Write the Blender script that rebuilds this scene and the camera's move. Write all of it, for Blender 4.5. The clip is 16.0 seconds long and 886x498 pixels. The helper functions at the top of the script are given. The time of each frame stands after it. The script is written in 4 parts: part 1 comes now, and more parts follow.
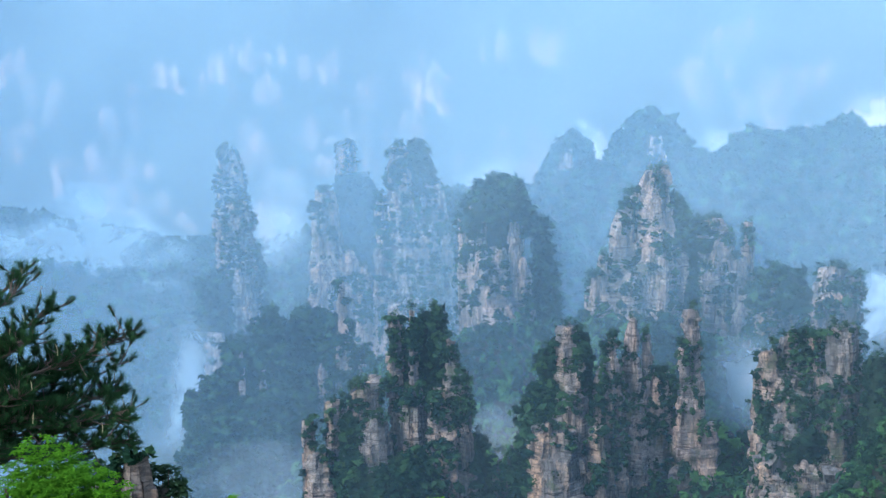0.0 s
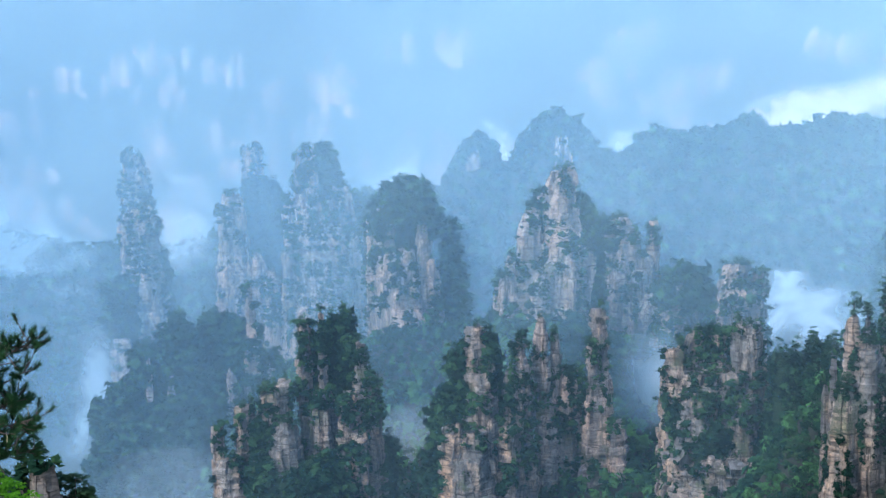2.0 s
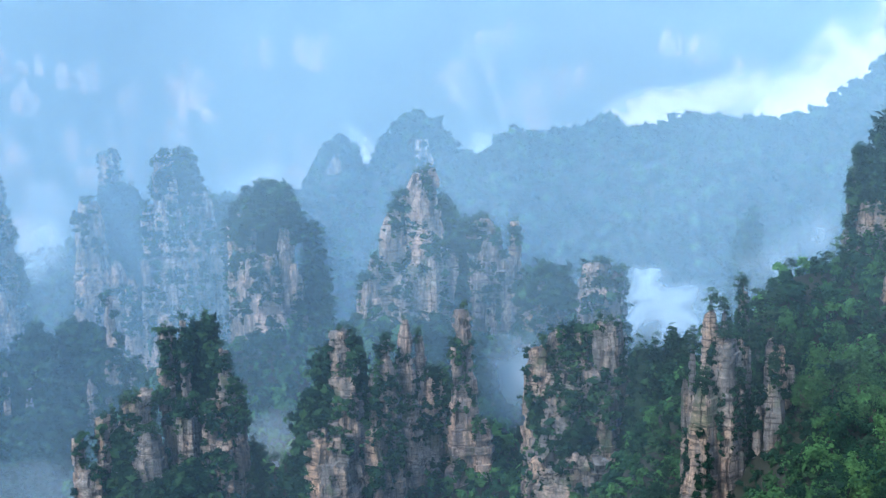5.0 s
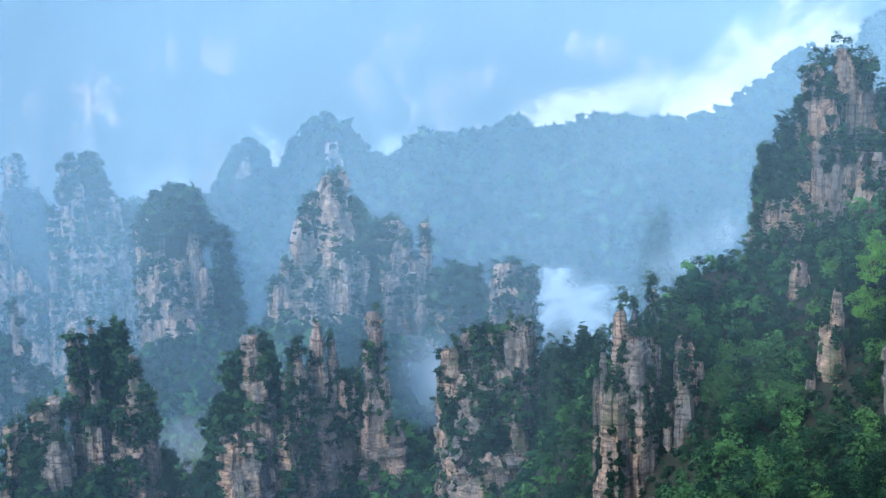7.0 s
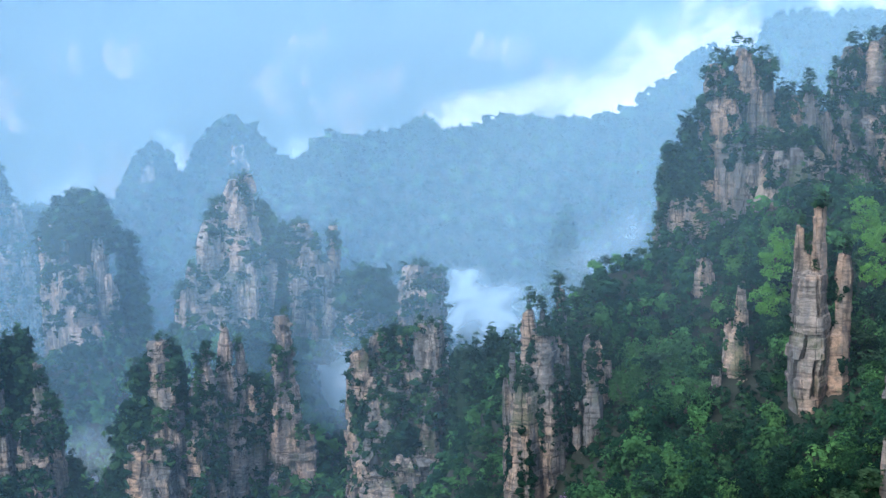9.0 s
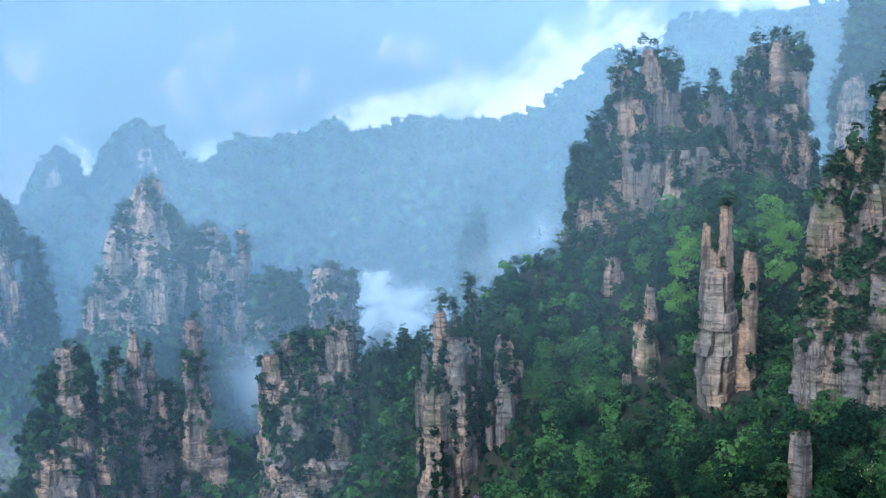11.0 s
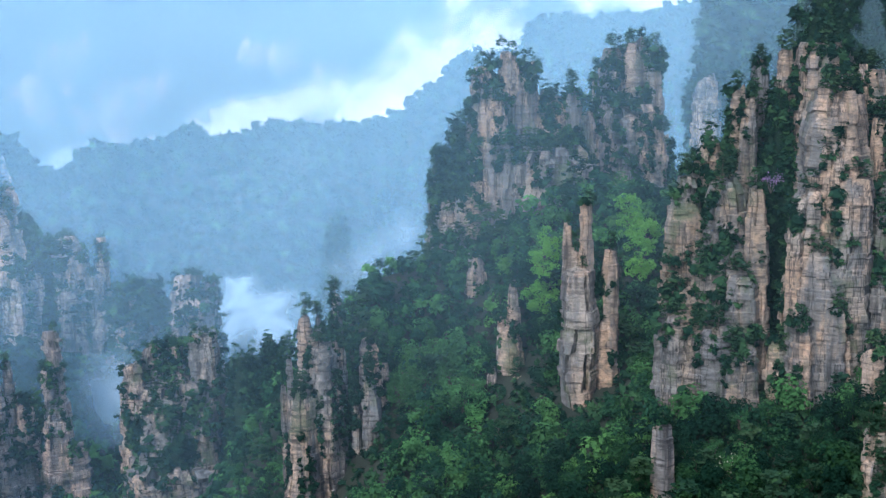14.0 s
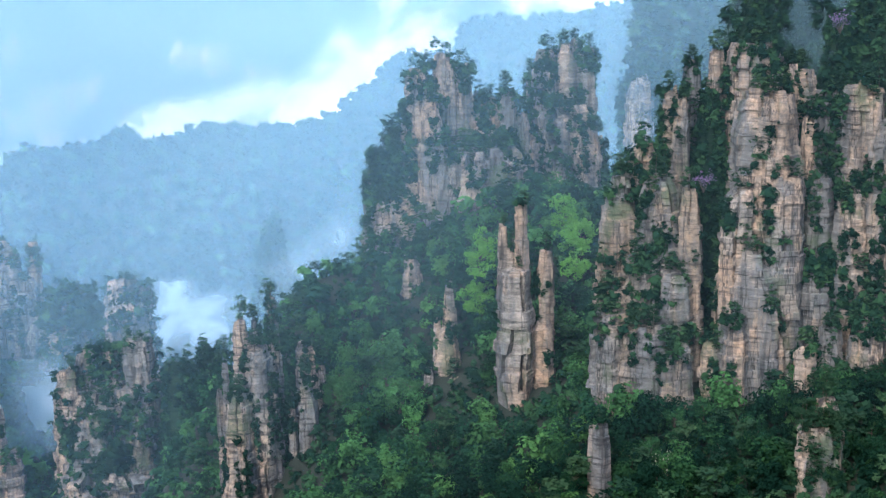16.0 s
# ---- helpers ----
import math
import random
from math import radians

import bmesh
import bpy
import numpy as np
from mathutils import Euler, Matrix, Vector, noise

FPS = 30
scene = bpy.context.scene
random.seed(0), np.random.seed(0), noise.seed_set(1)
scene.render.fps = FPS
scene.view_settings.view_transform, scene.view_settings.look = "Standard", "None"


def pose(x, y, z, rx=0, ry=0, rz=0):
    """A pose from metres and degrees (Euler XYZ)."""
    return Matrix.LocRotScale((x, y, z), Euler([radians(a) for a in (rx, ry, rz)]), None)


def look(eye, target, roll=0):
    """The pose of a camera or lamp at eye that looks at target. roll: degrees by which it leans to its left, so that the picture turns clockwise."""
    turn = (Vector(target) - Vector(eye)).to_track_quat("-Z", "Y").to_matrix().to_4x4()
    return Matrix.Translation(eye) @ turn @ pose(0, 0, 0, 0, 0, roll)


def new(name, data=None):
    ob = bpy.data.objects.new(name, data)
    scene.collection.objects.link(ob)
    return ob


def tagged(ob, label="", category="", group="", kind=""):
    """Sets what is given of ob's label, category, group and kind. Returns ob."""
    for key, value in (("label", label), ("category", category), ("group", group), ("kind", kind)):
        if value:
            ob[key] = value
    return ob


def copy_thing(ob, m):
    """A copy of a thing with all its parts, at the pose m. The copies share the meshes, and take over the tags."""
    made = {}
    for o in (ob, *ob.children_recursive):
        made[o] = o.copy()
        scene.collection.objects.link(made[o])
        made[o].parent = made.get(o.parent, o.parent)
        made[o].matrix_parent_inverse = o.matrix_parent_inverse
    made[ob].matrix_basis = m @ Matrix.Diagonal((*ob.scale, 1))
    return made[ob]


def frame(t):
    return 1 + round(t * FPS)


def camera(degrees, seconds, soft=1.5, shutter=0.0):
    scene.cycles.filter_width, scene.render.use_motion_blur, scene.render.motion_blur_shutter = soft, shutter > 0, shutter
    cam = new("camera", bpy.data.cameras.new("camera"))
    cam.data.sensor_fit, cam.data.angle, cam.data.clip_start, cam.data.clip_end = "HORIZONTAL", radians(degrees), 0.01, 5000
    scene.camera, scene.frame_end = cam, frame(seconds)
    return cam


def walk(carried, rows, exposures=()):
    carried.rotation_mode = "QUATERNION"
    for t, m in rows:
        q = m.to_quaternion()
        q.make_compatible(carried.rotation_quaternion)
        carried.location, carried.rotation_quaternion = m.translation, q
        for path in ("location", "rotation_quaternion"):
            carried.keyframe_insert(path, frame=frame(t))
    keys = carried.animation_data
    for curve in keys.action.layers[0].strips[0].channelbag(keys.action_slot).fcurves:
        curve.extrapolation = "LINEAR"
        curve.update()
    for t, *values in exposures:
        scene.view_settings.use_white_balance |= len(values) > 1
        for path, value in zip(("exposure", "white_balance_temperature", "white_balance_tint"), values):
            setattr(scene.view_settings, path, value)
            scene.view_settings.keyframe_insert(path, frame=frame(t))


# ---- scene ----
# ---- camera: one slow pan from a fixed lookout ----
EYE = 450.0
PITCH, LEAN = -11.911, -1.2406
PAN = [(0.0, 0.0), (0.5, -0.924), (1.0, -1.805), (1.5, -2.668), (2.0, -3.537), (2.5, -4.417), (3.0, -5.299),
       (3.5, -6.189), (4.0, -7.083), (6.5, -11.394), (7.0, -12.257), (7.5, -13.139), (8.0, -14.023), (8.5, -14.924),
       (9.0, -15.797), (11.5, -20.105), (12.0, -20.981), (12.5, -21.860), (13.0, -22.745), (13.5, -23.628),
       (14.0, -24.510), (14.5, -25.384), (15.0, -26.233), (15.5, -26.832), (16.0, -26.988)]
cam = camera(32.513, 16.0, 1.4)
walk(cam, [(t, pose(0, 0, EYE, 0, 0, yaw) @ pose(0, 0, 0, 90 + PITCH) @ pose(0, 0, 0, 0, 0, LEAN)) for t, yaw in PAN],
     [(0.0, 1.65, 6280, 10), (7.0, 1.60, 6280, 10), (12.5, 1.60, 6250, 10), (14.6, 1.60, 6250, 10), (15.0, 1.78, 6470, 10), (16.0, 1.80, 6470, 10)])

# ---- light: a thinly overcast sky ----
SUN_HEIGHT, SUN_BEARING = 46.0, 232.0
world = bpy.data.worlds.new("sky")
scene.world = world
world.use_nodes = True
wn = world.node_tree.nodes
sky = wn.new("ShaderNodeTexSky")
sky.sky_type, sky.sun_disc = "NISHITA", False
sky.sun_elevation, sky.sun_rotation = radians(SUN_HEIGHT), radians(SUN_BEARING)
sky.air_density, sky.dust_density = 1.0, 2.0
wn["Background"].inputs["Strength"].default_value = 0.15
world.node_tree.links.new(sky.outputs[0], wn["Background"].inputs["Color"])
sun = new("sun", bpy.data.lights.new("sun", "SUN"))
sun.data.energy, sun.data.angle, sun.data.color = 0.7, radians(12), (1.0, 0.97, 0.93)
sun_dir = Vector((math.sin(radians(SUN_BEARING)) * math.cos(radians(SUN_HEIGHT)),
                  math.cos(radians(SUN_BEARING)) * math.cos(radians(SUN_HEIGHT)), math.sin(radians(SUN_HEIGHT))))
sun.matrix_world = look(sun_dir * 100 + Vector((0, 0, EYE)), (0, 0, EYE))


# ---- materials ----
def material(name):
    m = bpy.data.materials.new(name)
    m.use_nodes = True
    m.node_tree.nodes.clear()
    return m, m.node_tree.nodes, m.node_tree.links


def node(nodes, kind, **values):
    n = nodes.new(kind)
    for key, value in values.items():
        n.inputs[key.replace("_", " ")].default_value = value
    return n


def ramp(nodes, links, source, *stops):
    r = nodes.new("ShaderNodeValToRGB")
    while len(r.color_ramp.elements) < len(stops):
        r.color_ramp.elements.new(0.5)
    for e, (at, c) in zip(r.color_ramp.elements, stops):
        e.position, e.color = at, (*c, 1) if len(c) == 3 else c
    links.new(source, r.inputs[0])
    return r.outputs[0]


def grey(v):
    return (v, v, v)


def mix(nodes, links, factor, a, b, blend="MIX"):
    m = nodes.new("ShaderNodeMix")
    m.data_type, m.blend_type = "RGBA", blend
    for socket, value in ((m.inputs[0], factor), (m.inputs[6], a), (m.inputs[7], b)):
        if isinstance(value, (int, float)):
            socket.default_value = value
        elif isinstance(value, tuple):
            socket.default_value = (*value, 1)
        else:
            links.new(value, socket)
    return m.outputs[2]


def texture(nodes, links, scale, stretch=(1, 1, 1), detail=5.0, rough=0.55, warp=0.0):
    place = nodes.new("ShaderNodeNewGeometry")
    mapping = nodes.new("ShaderNodeMapping")
    mapping.inputs["Scale"].default_value = stretch
    links.new(place.outputs["Position"], mapping.inputs["Vector"])
    n = node(nodes, "ShaderNodeTexNoise", Scale=scale, Detail=detail, Roughness=rough, Distortion=warp)
    links.new(mapping.outputs[0], n.inputs["Vector"])
    return n.outputs["Fac"]


def blocks(nodes, links, scale, stretch):
    """Box-like joint blocks: a random level for each block, and its colour."""
    place = nodes.new("ShaderNodeNewGeometry")
    wander = node(nodes, "ShaderNodeTexNoise", Scale=scale * 0.8, Detail=3.0)
    links.new(place.outputs["Position"], wander.inputs["Vector"])
    push = nodes.new("ShaderNodeVectorMath")
    push.operation = "MULTIPLY_ADD"
    links.new(wander.outputs["Color"], push.inputs[0])
    push.inputs[1].default_value = (0.9 / scale,) * 2 + (0.25 / scale,)
    links.new(place.outputs["Position"], push.inputs[2])
    mapping = nodes.new("ShaderNodeMapping")
    mapping.inputs["Scale"].default_value = stretch
    mapping.inputs["Rotation"].default_value = (0, 0, 0.6)
    links.new(push.outputs[0], mapping.inputs["Vector"])
    cells = node(nodes, "ShaderNodeTexVoronoi", Scale=scale, Randomness=0.85)
    cells.distance = "CHEBYCHEV"
    links.new(mapping.outputs[0], cells.inputs["Vector"])
    split = nodes.new("ShaderNodeSeparateColor")
    links.new(cells.outputs["Color"], split.inputs[0])
    return split.outputs[0], split.outputs[1]


def rock_material(name, pale, warm, dark, size=1.0, bedded=1.0):
    m, n, l = material(name)
    out = n.new("ShaderNodeOutputMaterial")
    bsdf = node(n, "ShaderNodeBsdfPrincipled", Roughness=0.9)
    bsdf.inputs["Specular IOR Level"].default_value = 0.2
    broad = texture(n, l, 0.05 / size, (1, 1, 0.5))
    fine = texture(n, l, 0.5 / size, (1, 1, 1.6), 8.0, 0.65)
    beds = texture(n, l, 0.5 / size, (0.12, 0.12, 1.0), 6.0, 0.7, 0.25)
    streak = texture(n, l, 0.22 / size, (1, 1, 0.1), 6.0, 0.62)
    moss = texture(n, l, 0.07 / size, (1, 1, 0.7), 7.0, 0.65)
    thin = texture(n, l, 1.1 / size, (0.09, 0.09, 1.0), 5.0, 0.65, 0.2)
    crack = texture(n, l, 0.16 / size, (1, 1, 0.07), 6.0, 0.6)
    stain = texture(n, l, 0.09 / size, (1, 1, 0.25), 7.0, 0.68)
    big, big_tone = blocks(n, l, 0.13 / size, (1, 1, 0.6))
    small, small_tone = blocks(n, l, 0.42 / size, (1, 1, 1.5))
    own = n.new("ShaderNodeObjectInfo")
    c = mix(n, l, ramp(n, l, own.outputs["Random"], (0.0, grey(0.0)), (1.0, grey(0.55))), pale, warm)
    c = mix(n, l, ramp(n, l, broad, (0.46, grey(0)), (0.62, grey(1))), c, warm)
    c = mix(n, l, ramp(n, l, big, (0.55, grey(0.0)), (0.95, grey(0.6))), c, warm)
    c = mix(n, l, ramp(n, l, stain, (0.45, grey(0.0)), (0.56, grey(0.9))), c, (0.105, 0.116, 0.126))
    c = mix(n, l, ramp(n, l, small, (0.0, grey(0.5)), (0.6, grey(0.0))), c, tuple(0.45 * v for v in pale))
    # fine shadows in the rock are put into the colour as dark speckle
    c = mix(n, l, ramp(n, l, fine, (0.44, grey(0.0)), (0.64, grey(0.7))), c, tuple(0.4 * v for v in pale))
    c = mix(n, l, ramp(n, l, beds, (0.38, grey(0.75 * bedded)), (0.44, grey(0.0))), c, dark)
    c = mix(n, l, ramp(n, l, thin, (0.38, grey(0.6 * bedded)), (0.44, grey(0.0))), c, dark)
    c = mix(n, l, ramp(n, l, crack, (0.482, grey(0.0)), (0.5, grey(0.9)), (0.518, grey(0.0))), c, dark)
    c = mix(n, l, ramp(n, l, streak, (0.52, grey(0.0)), (0.66, grey(0.75))), c, dark)
    c = mix(n, l, ramp(n, l, moss, (0.55, grey(0.0)), (0.65, grey(0.7))), c, (0.05, 0.075, 0.04))
    l.new(c, bsdf.inputs["Base Color"])
    bump = node(n, "ShaderNodeBump", Strength=1.0, Distance=1.3 * size)
    height = big
    for source, weight in ((small, 0.55), (fine, 0.45), (thin, 0.5)):
        add = n.new("ShaderNodeMath")
        add.operation = "MULTIPLY_ADD"
        l.new(source, add.inputs[0])
        add.inputs[1].default_value = weight
        l.new(height, add.inputs[2])
        height = add.outputs[0]
    l.new(height, bump.inputs["Height"])
    l.new(bump.outputs[0], bsdf.inputs["Normal"])
    l.new(bsdf.outputs[0], out.inputs[0])
    return m


def leaf_material(name, low, mid, high, through_part=0.3, patch=0.03):
    """Leaves whose colour differs from plant to plant, a little from spray to spray, and over wide patches."""
    m, n, l = material(name)
    m["leafy"] = True
    out = n.new("ShaderNodeOutputMaterial")
    geo = n.new("ShaderNodeNewGeometry")
    own = n.new("ShaderNodeObjectInfo")
    plant = n.new("ShaderNodeAttribute")
    plant.attribute_name = "tone"
    level = plant.outputs["Fac"]
    for source, weight in ((own.outputs["Random"], 0.25), (geo.outputs["Random Per Island"], 0.28)):
        add = n.new("ShaderNodeMath")
        add.operation = "MULTIPLY_ADD"
        l.new(source, add.inputs[0])
        add.inputs[1].default_value = weight
        l.new(level, add.inputs[2])
        level = add.outputs[0]
    c = ramp(n, l, level, (0.15, low), (0.6, mid), (1.05, high))
    c = mix(n, l, ramp(n, l, texture(n, l, patch), (0.40, grey(0)), (0.66, grey(0.6))), c, low)
    d = node(n, "ShaderNodeBsdfDiffuse", Roughness=0.6)
    t = n.new("ShaderNodeBsdfTranslucent")
    s = node(n, "ShaderNodeMixShader", Fac=through_part)
    l.new(c, d.inputs["Color"])
    l.new(c, t.inputs["Color"])
    l.new(d.outputs[0], s.inputs[1])
    l.new(t.outputs[0], s.inputs[2])
    l.new(s.outputs[0], out.inputs[0])
    return m


def plain(name, colour, rough=0.9, scale=1.0):
    m, n, l = material(name)
    out = n.new("ShaderNodeOutputMaterial")
    bsdf = node(n, "ShaderNodeBsdfPrincipled", Roughness=rough)
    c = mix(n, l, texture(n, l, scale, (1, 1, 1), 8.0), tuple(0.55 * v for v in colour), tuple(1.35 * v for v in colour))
    l.new(c, bsdf.inputs["Base Color"])
    l.new(bsdf.outputs[0], out.inputs[0])
    return m


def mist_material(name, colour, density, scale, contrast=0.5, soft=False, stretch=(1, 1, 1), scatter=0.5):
    """A tinted sheet that stands in for mist and haze: part lets the view through, part scatters light forwards and
    back.
    """
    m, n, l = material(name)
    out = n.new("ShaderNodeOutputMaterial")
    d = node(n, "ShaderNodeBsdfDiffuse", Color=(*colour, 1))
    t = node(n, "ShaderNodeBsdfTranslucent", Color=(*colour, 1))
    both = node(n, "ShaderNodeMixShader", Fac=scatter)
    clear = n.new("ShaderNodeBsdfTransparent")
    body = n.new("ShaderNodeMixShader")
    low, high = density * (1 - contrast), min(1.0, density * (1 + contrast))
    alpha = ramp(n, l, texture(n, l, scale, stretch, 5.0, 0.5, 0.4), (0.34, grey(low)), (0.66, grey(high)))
    fade = n.new("ShaderNodeAttribute")
    fade.attribute_name = "fade"
    if not soft:
        scaled = n.new("ShaderNodeMath")
        scaled.operation = "MULTIPLY"
        l.new(alpha, scaled.inputs[0])
        l.new(fade.outputs["Fac"], scaled.inputs[1])
        alpha = scaled.outputs[0]
    else:
        wisps = texture(n, l, scale, stretch, 7.0, 0.58, 0.6)
        total = n.new("ShaderNodeMath")
        total.operation = "MULTIPLY_ADD"
        l.new(wisps, total.inputs[0])
        total.inputs[1].default_value = 3.2
        l.new(fade.outputs["Fac"], total.inputs[2])
        alpha = ramp(n, l, total.outputs[0], (0.0, grey(0)), (0.12, grey(0.05 * density)), (0.6, grey(0.75 * density)), (1.0, grey(density)))
        total.use_clamp = False
        shift = n.new("ShaderNodeMath")
        shift.operation = "MULTIPLY_ADD"
        l.new(total.outputs[0], shift.inputs[0])
        shift.inputs[1].default_value, shift.inputs[2].default_value = 0.8, -1.42
        l.new(shift.outputs[0], alpha.node.inputs[0])
    l.new(d.outputs[0], both.inputs[1])
    l.new(t.outputs[0], both.inputs[2])
    l.new(alpha, body.inputs[0])
    l.new(clear.outputs[0], body.inputs[1])
    l.new(both.outputs[0], body.inputs[2])
    l.new(body.outputs[0], out.inputs[0])
    return m


ROCK = rock_material("quartz_sandstone", (0.25, 0.24, 0.225), (0.40, 0.27, 0.18), (0.022, 0.024, 0.027))
ROCK_WARM = rock_material("brown_sandstone", (0.26, 0.24, 0.215), (0.39, 0.262, 0.178), (0.022, 0.024, 0.027), 1.0, 0.6)
# darker sandstone for the wall's left part and the near outcrop
ROCK_DARK = rock_material("darker_sandstone", (0.18, 0.175, 0.165), (0.29, 0.205, 0.14), (0.022, 0.024, 0.027), 1.0, 0.6)
# for far pillars and fins: haze's lightening put into a paler colour
ROCK_FAR = rock_material("haze_paled_sandstone", (0.44, 0.38, 0.34), (0.50, 0.34, 0.25), (0.035, 0.035, 0.036), 1.0)
MOSSY = leaf_material("mossy_rock", (0.008, 0.02, 0.014), (0.014, 0.032, 0.021), (0.026, 0.052, 0.03), 0.05, 0.12)
PINE = leaf_material("pine_needles", (0.009, 0.028, 0.018), (0.022, 0.052, 0.029), (0.042, 0.082, 0.036), 0.15)
BROAD = leaf_material("broad_leaves", (0.006, 0.024, 0.017), (0.017, 0.058, 0.031), (0.065, 0.175, 0.055), 0.25)
SHRUB = leaf_material("shrub_leaves", (0.006, 0.021, 0.016), (0.015, 0.046, 0.027), (0.042, 0.10, 0.042), 0.25)
# darker leaves: the gorge's shade on the front forest is put into the colour
DARKENED = leaf_material("darkened_leaves", (0.004, 0.016, 0.011), (0.009, 0.032, 0.019), (0.036, 0.10, 0.034), 0.25)
DULL_FRESH = leaf_material("misty_fresh_leaves", (0.022, 0.065, 0.028), (0.05, 0.13, 0.045), (0.085, 0.20, 0.055), 0.3)
FRESH = leaf_material("fresh_leaves", (0.06, 0.18, 0.035), (0.135, 0.33, 0.055), (0.21, 0.44, 0.09), 0.4)
# near-black: the shade between the trees is put into the ground colour
SOIL = plain("darkened_forest_floor", (0.006, 0.012, 0.006), 0.95, 0.08)
BARK = plain("pine_bark", (0.06, 0.046, 0.036), 0.9, 1.5)


# ---- shared mesh tools ----
def rnd(*keys):
    """Repeatable random numbers 0 to 1 from whole-number arrays."""
    h = np.zeros(np.broadcast(*keys).shape, dtype=np.uint64)
    for k in keys:
        h = (h * np.uint64(6364136223846793005) + np.asarray(k).astype(np.int64).astype(np.uint64) * np.uint64(1442695040888963407)
             + np.uint64(97531))
        h ^= h >> np.uint64(29)
        h *= np.uint64(0xBF58476D1CE4E5B9)
        h ^= h >> np.uint64(32)
    return (h >> np.uint64(11)).astype(float) / float(1 << 53)


def vnoise(x, y, z, seed=0):
    """Smooth value noise, 0 to 1."""
    xi, yi, zi = np.floor(x), np.floor(y), np.floor(z)
    fx, fy, fz = [(f * f * (3 - 2 * f)) for f in (x - xi, y - yi, z - zi)]
    total = 0
    for i in (0, 1):
        for j in (0, 1):
            for k in (0, 1):
                w = (fx if i else 1 - fx) * (fy if j else 1 - fy) * (fz if k else 1 - fz)
                total = total + w * rnd(xi + i, yi + j, zi + k, np.full(np.shape(xi), seed))
    return total


def fbm(x, y, z, seed=0, octaves=3):
    total, weight, s = 0, 0, 1.0
    for o in range(octaves):
        total = total + vnoise(x * s, y * s, z * s, seed + o) / s
        weight += 1 / s
        s *= 2
    return total / weight


def mesh_from(name, verts, faces, mat, smooth=False, fade=None, tone=None):
    """A mesh from numpy arrays; faces all have the same number of corners."""
    me = bpy.data.meshes.new(name)
    verts, faces = np.asarray(verts, np.float32), np.asarray(faces, np.int32)
    k = faces.shape[1]
    me.vertices.add(len(verts))
    me.vertices.foreach_set("co", verts.ravel())
    me.loops.add(faces.size)
    me.loops.foreach_set("vertex_index", faces.ravel())
    me.polygons.add(len(faces))
    me.polygons.foreach_set("loop_start", np.arange(0, faces.size, k, dtype=np.int32))
    me.polygons.foreach_set("loop_total", np.full(len(faces), k, np.int32))
    me.polygons.foreach_set("use_smooth", np.full(len(faces), smooth))
    me.update(calc_edges=True)
    if fade is not None:
        me.attributes.new("fade", "FLOAT", "POINT").data.foreach_set("value", np.asarray(fade, np.float32))
    if mat.get("leafy"):
        tone = np.full(len(verts), 0.35) if tone is None else tone
        me.attributes.new("tone", "FLOAT", "POINT").data.foreach_set("value", np.asarray(tone, np.float32))
    me.materials.append(mat)
    return me


def grid_faces(rows, cols, wrap):
    i, j = np.meshgrid(np.arange(rows - 1), np.arange(cols if wrap else cols - 1), indexing="ij")
    a = i * cols + j
    b = i * cols + (j + 1) % cols
    return np.stack([a, b, b + cols, a + cols], -1).reshape(-1, 4)


def spot(bearing, distance):
    """Plan coordinates from the bearing (degrees right of the first view) and the distance from the lookout."""
    return distance * np.sin(np.radians(bearing)), distance * np.cos(np.radians(bearing))


# ---- ground: one sheet from the lookout to the horizon ----
RIDGE = [(-20.26, -8.54), (-9.78, -11.52), (-6.16, -11.69), (0.4, -9.66), (2.55, -9.59), (3.52, -9.6), (4.39, -7.92), (4.97, -7.46), (5.57, -7.93), (5.99, -8.82), (6.52, -7.94), (7.09, -7.14), (7.89, -6.72), (8.69, -7.11), (9.58, -8.4), (10.41, -8.4), (11.6, -7.44), (12.26, -7.72), (14.09, -7.4), (15.08, -6.98), (15.89, -7.48), (16.12, -7.59), (18.25, -7.05), (21.2, -7.21), (23.26, -6.65), (23.3, -6.27), (24.48, -5.67), (25.19, -4.68), (25.9, -4.55), (27.49, -4.61), (27.82, -3.65), (28.67, -3.25), (30.46, -3.35), (31.72, -3.14), (33.81, -2.82), (37.92, -2.37), (45.74, -1.67)]
BEARINGS = [-20, -9, -3, 2, 8, 14, 18, 22, 26, 32, 44]
RINGS = [0, 40, 330, 440, 500, 600, 700, 850, 1050]
HEIGHTS = [
    [448, 448, 448, 448, 448, 448, 448, 448, 448, 448, 448],
    [402, 402, 400, 400, 400, 400, 400, 400, 400, 402, 402],
    [150, 130, 110, 110, 120, 140, 170, 210, 245, 272, 280],
    [120, 90, 80, 90, 110, 150, 205, 245, 254, 284, 302],
    [110, 70, 80, 90, 120, 160, 225, 268, 274, 302, 320],
    [100, 60, 80, 100, 130, 190, 268, 312, 322, 330, 330],
    [-40, 0, 75, 92, 108, 160, 200, 240, 280, 330, 340],
    [-80, -30, 105, 125, 130, 130, 120, 140, 200, 250, 300],
    [-90, -30, 130, 165, 170, 140, 100, 110, 150, 250, 300],
]
RIDGE_AT = 2300.0


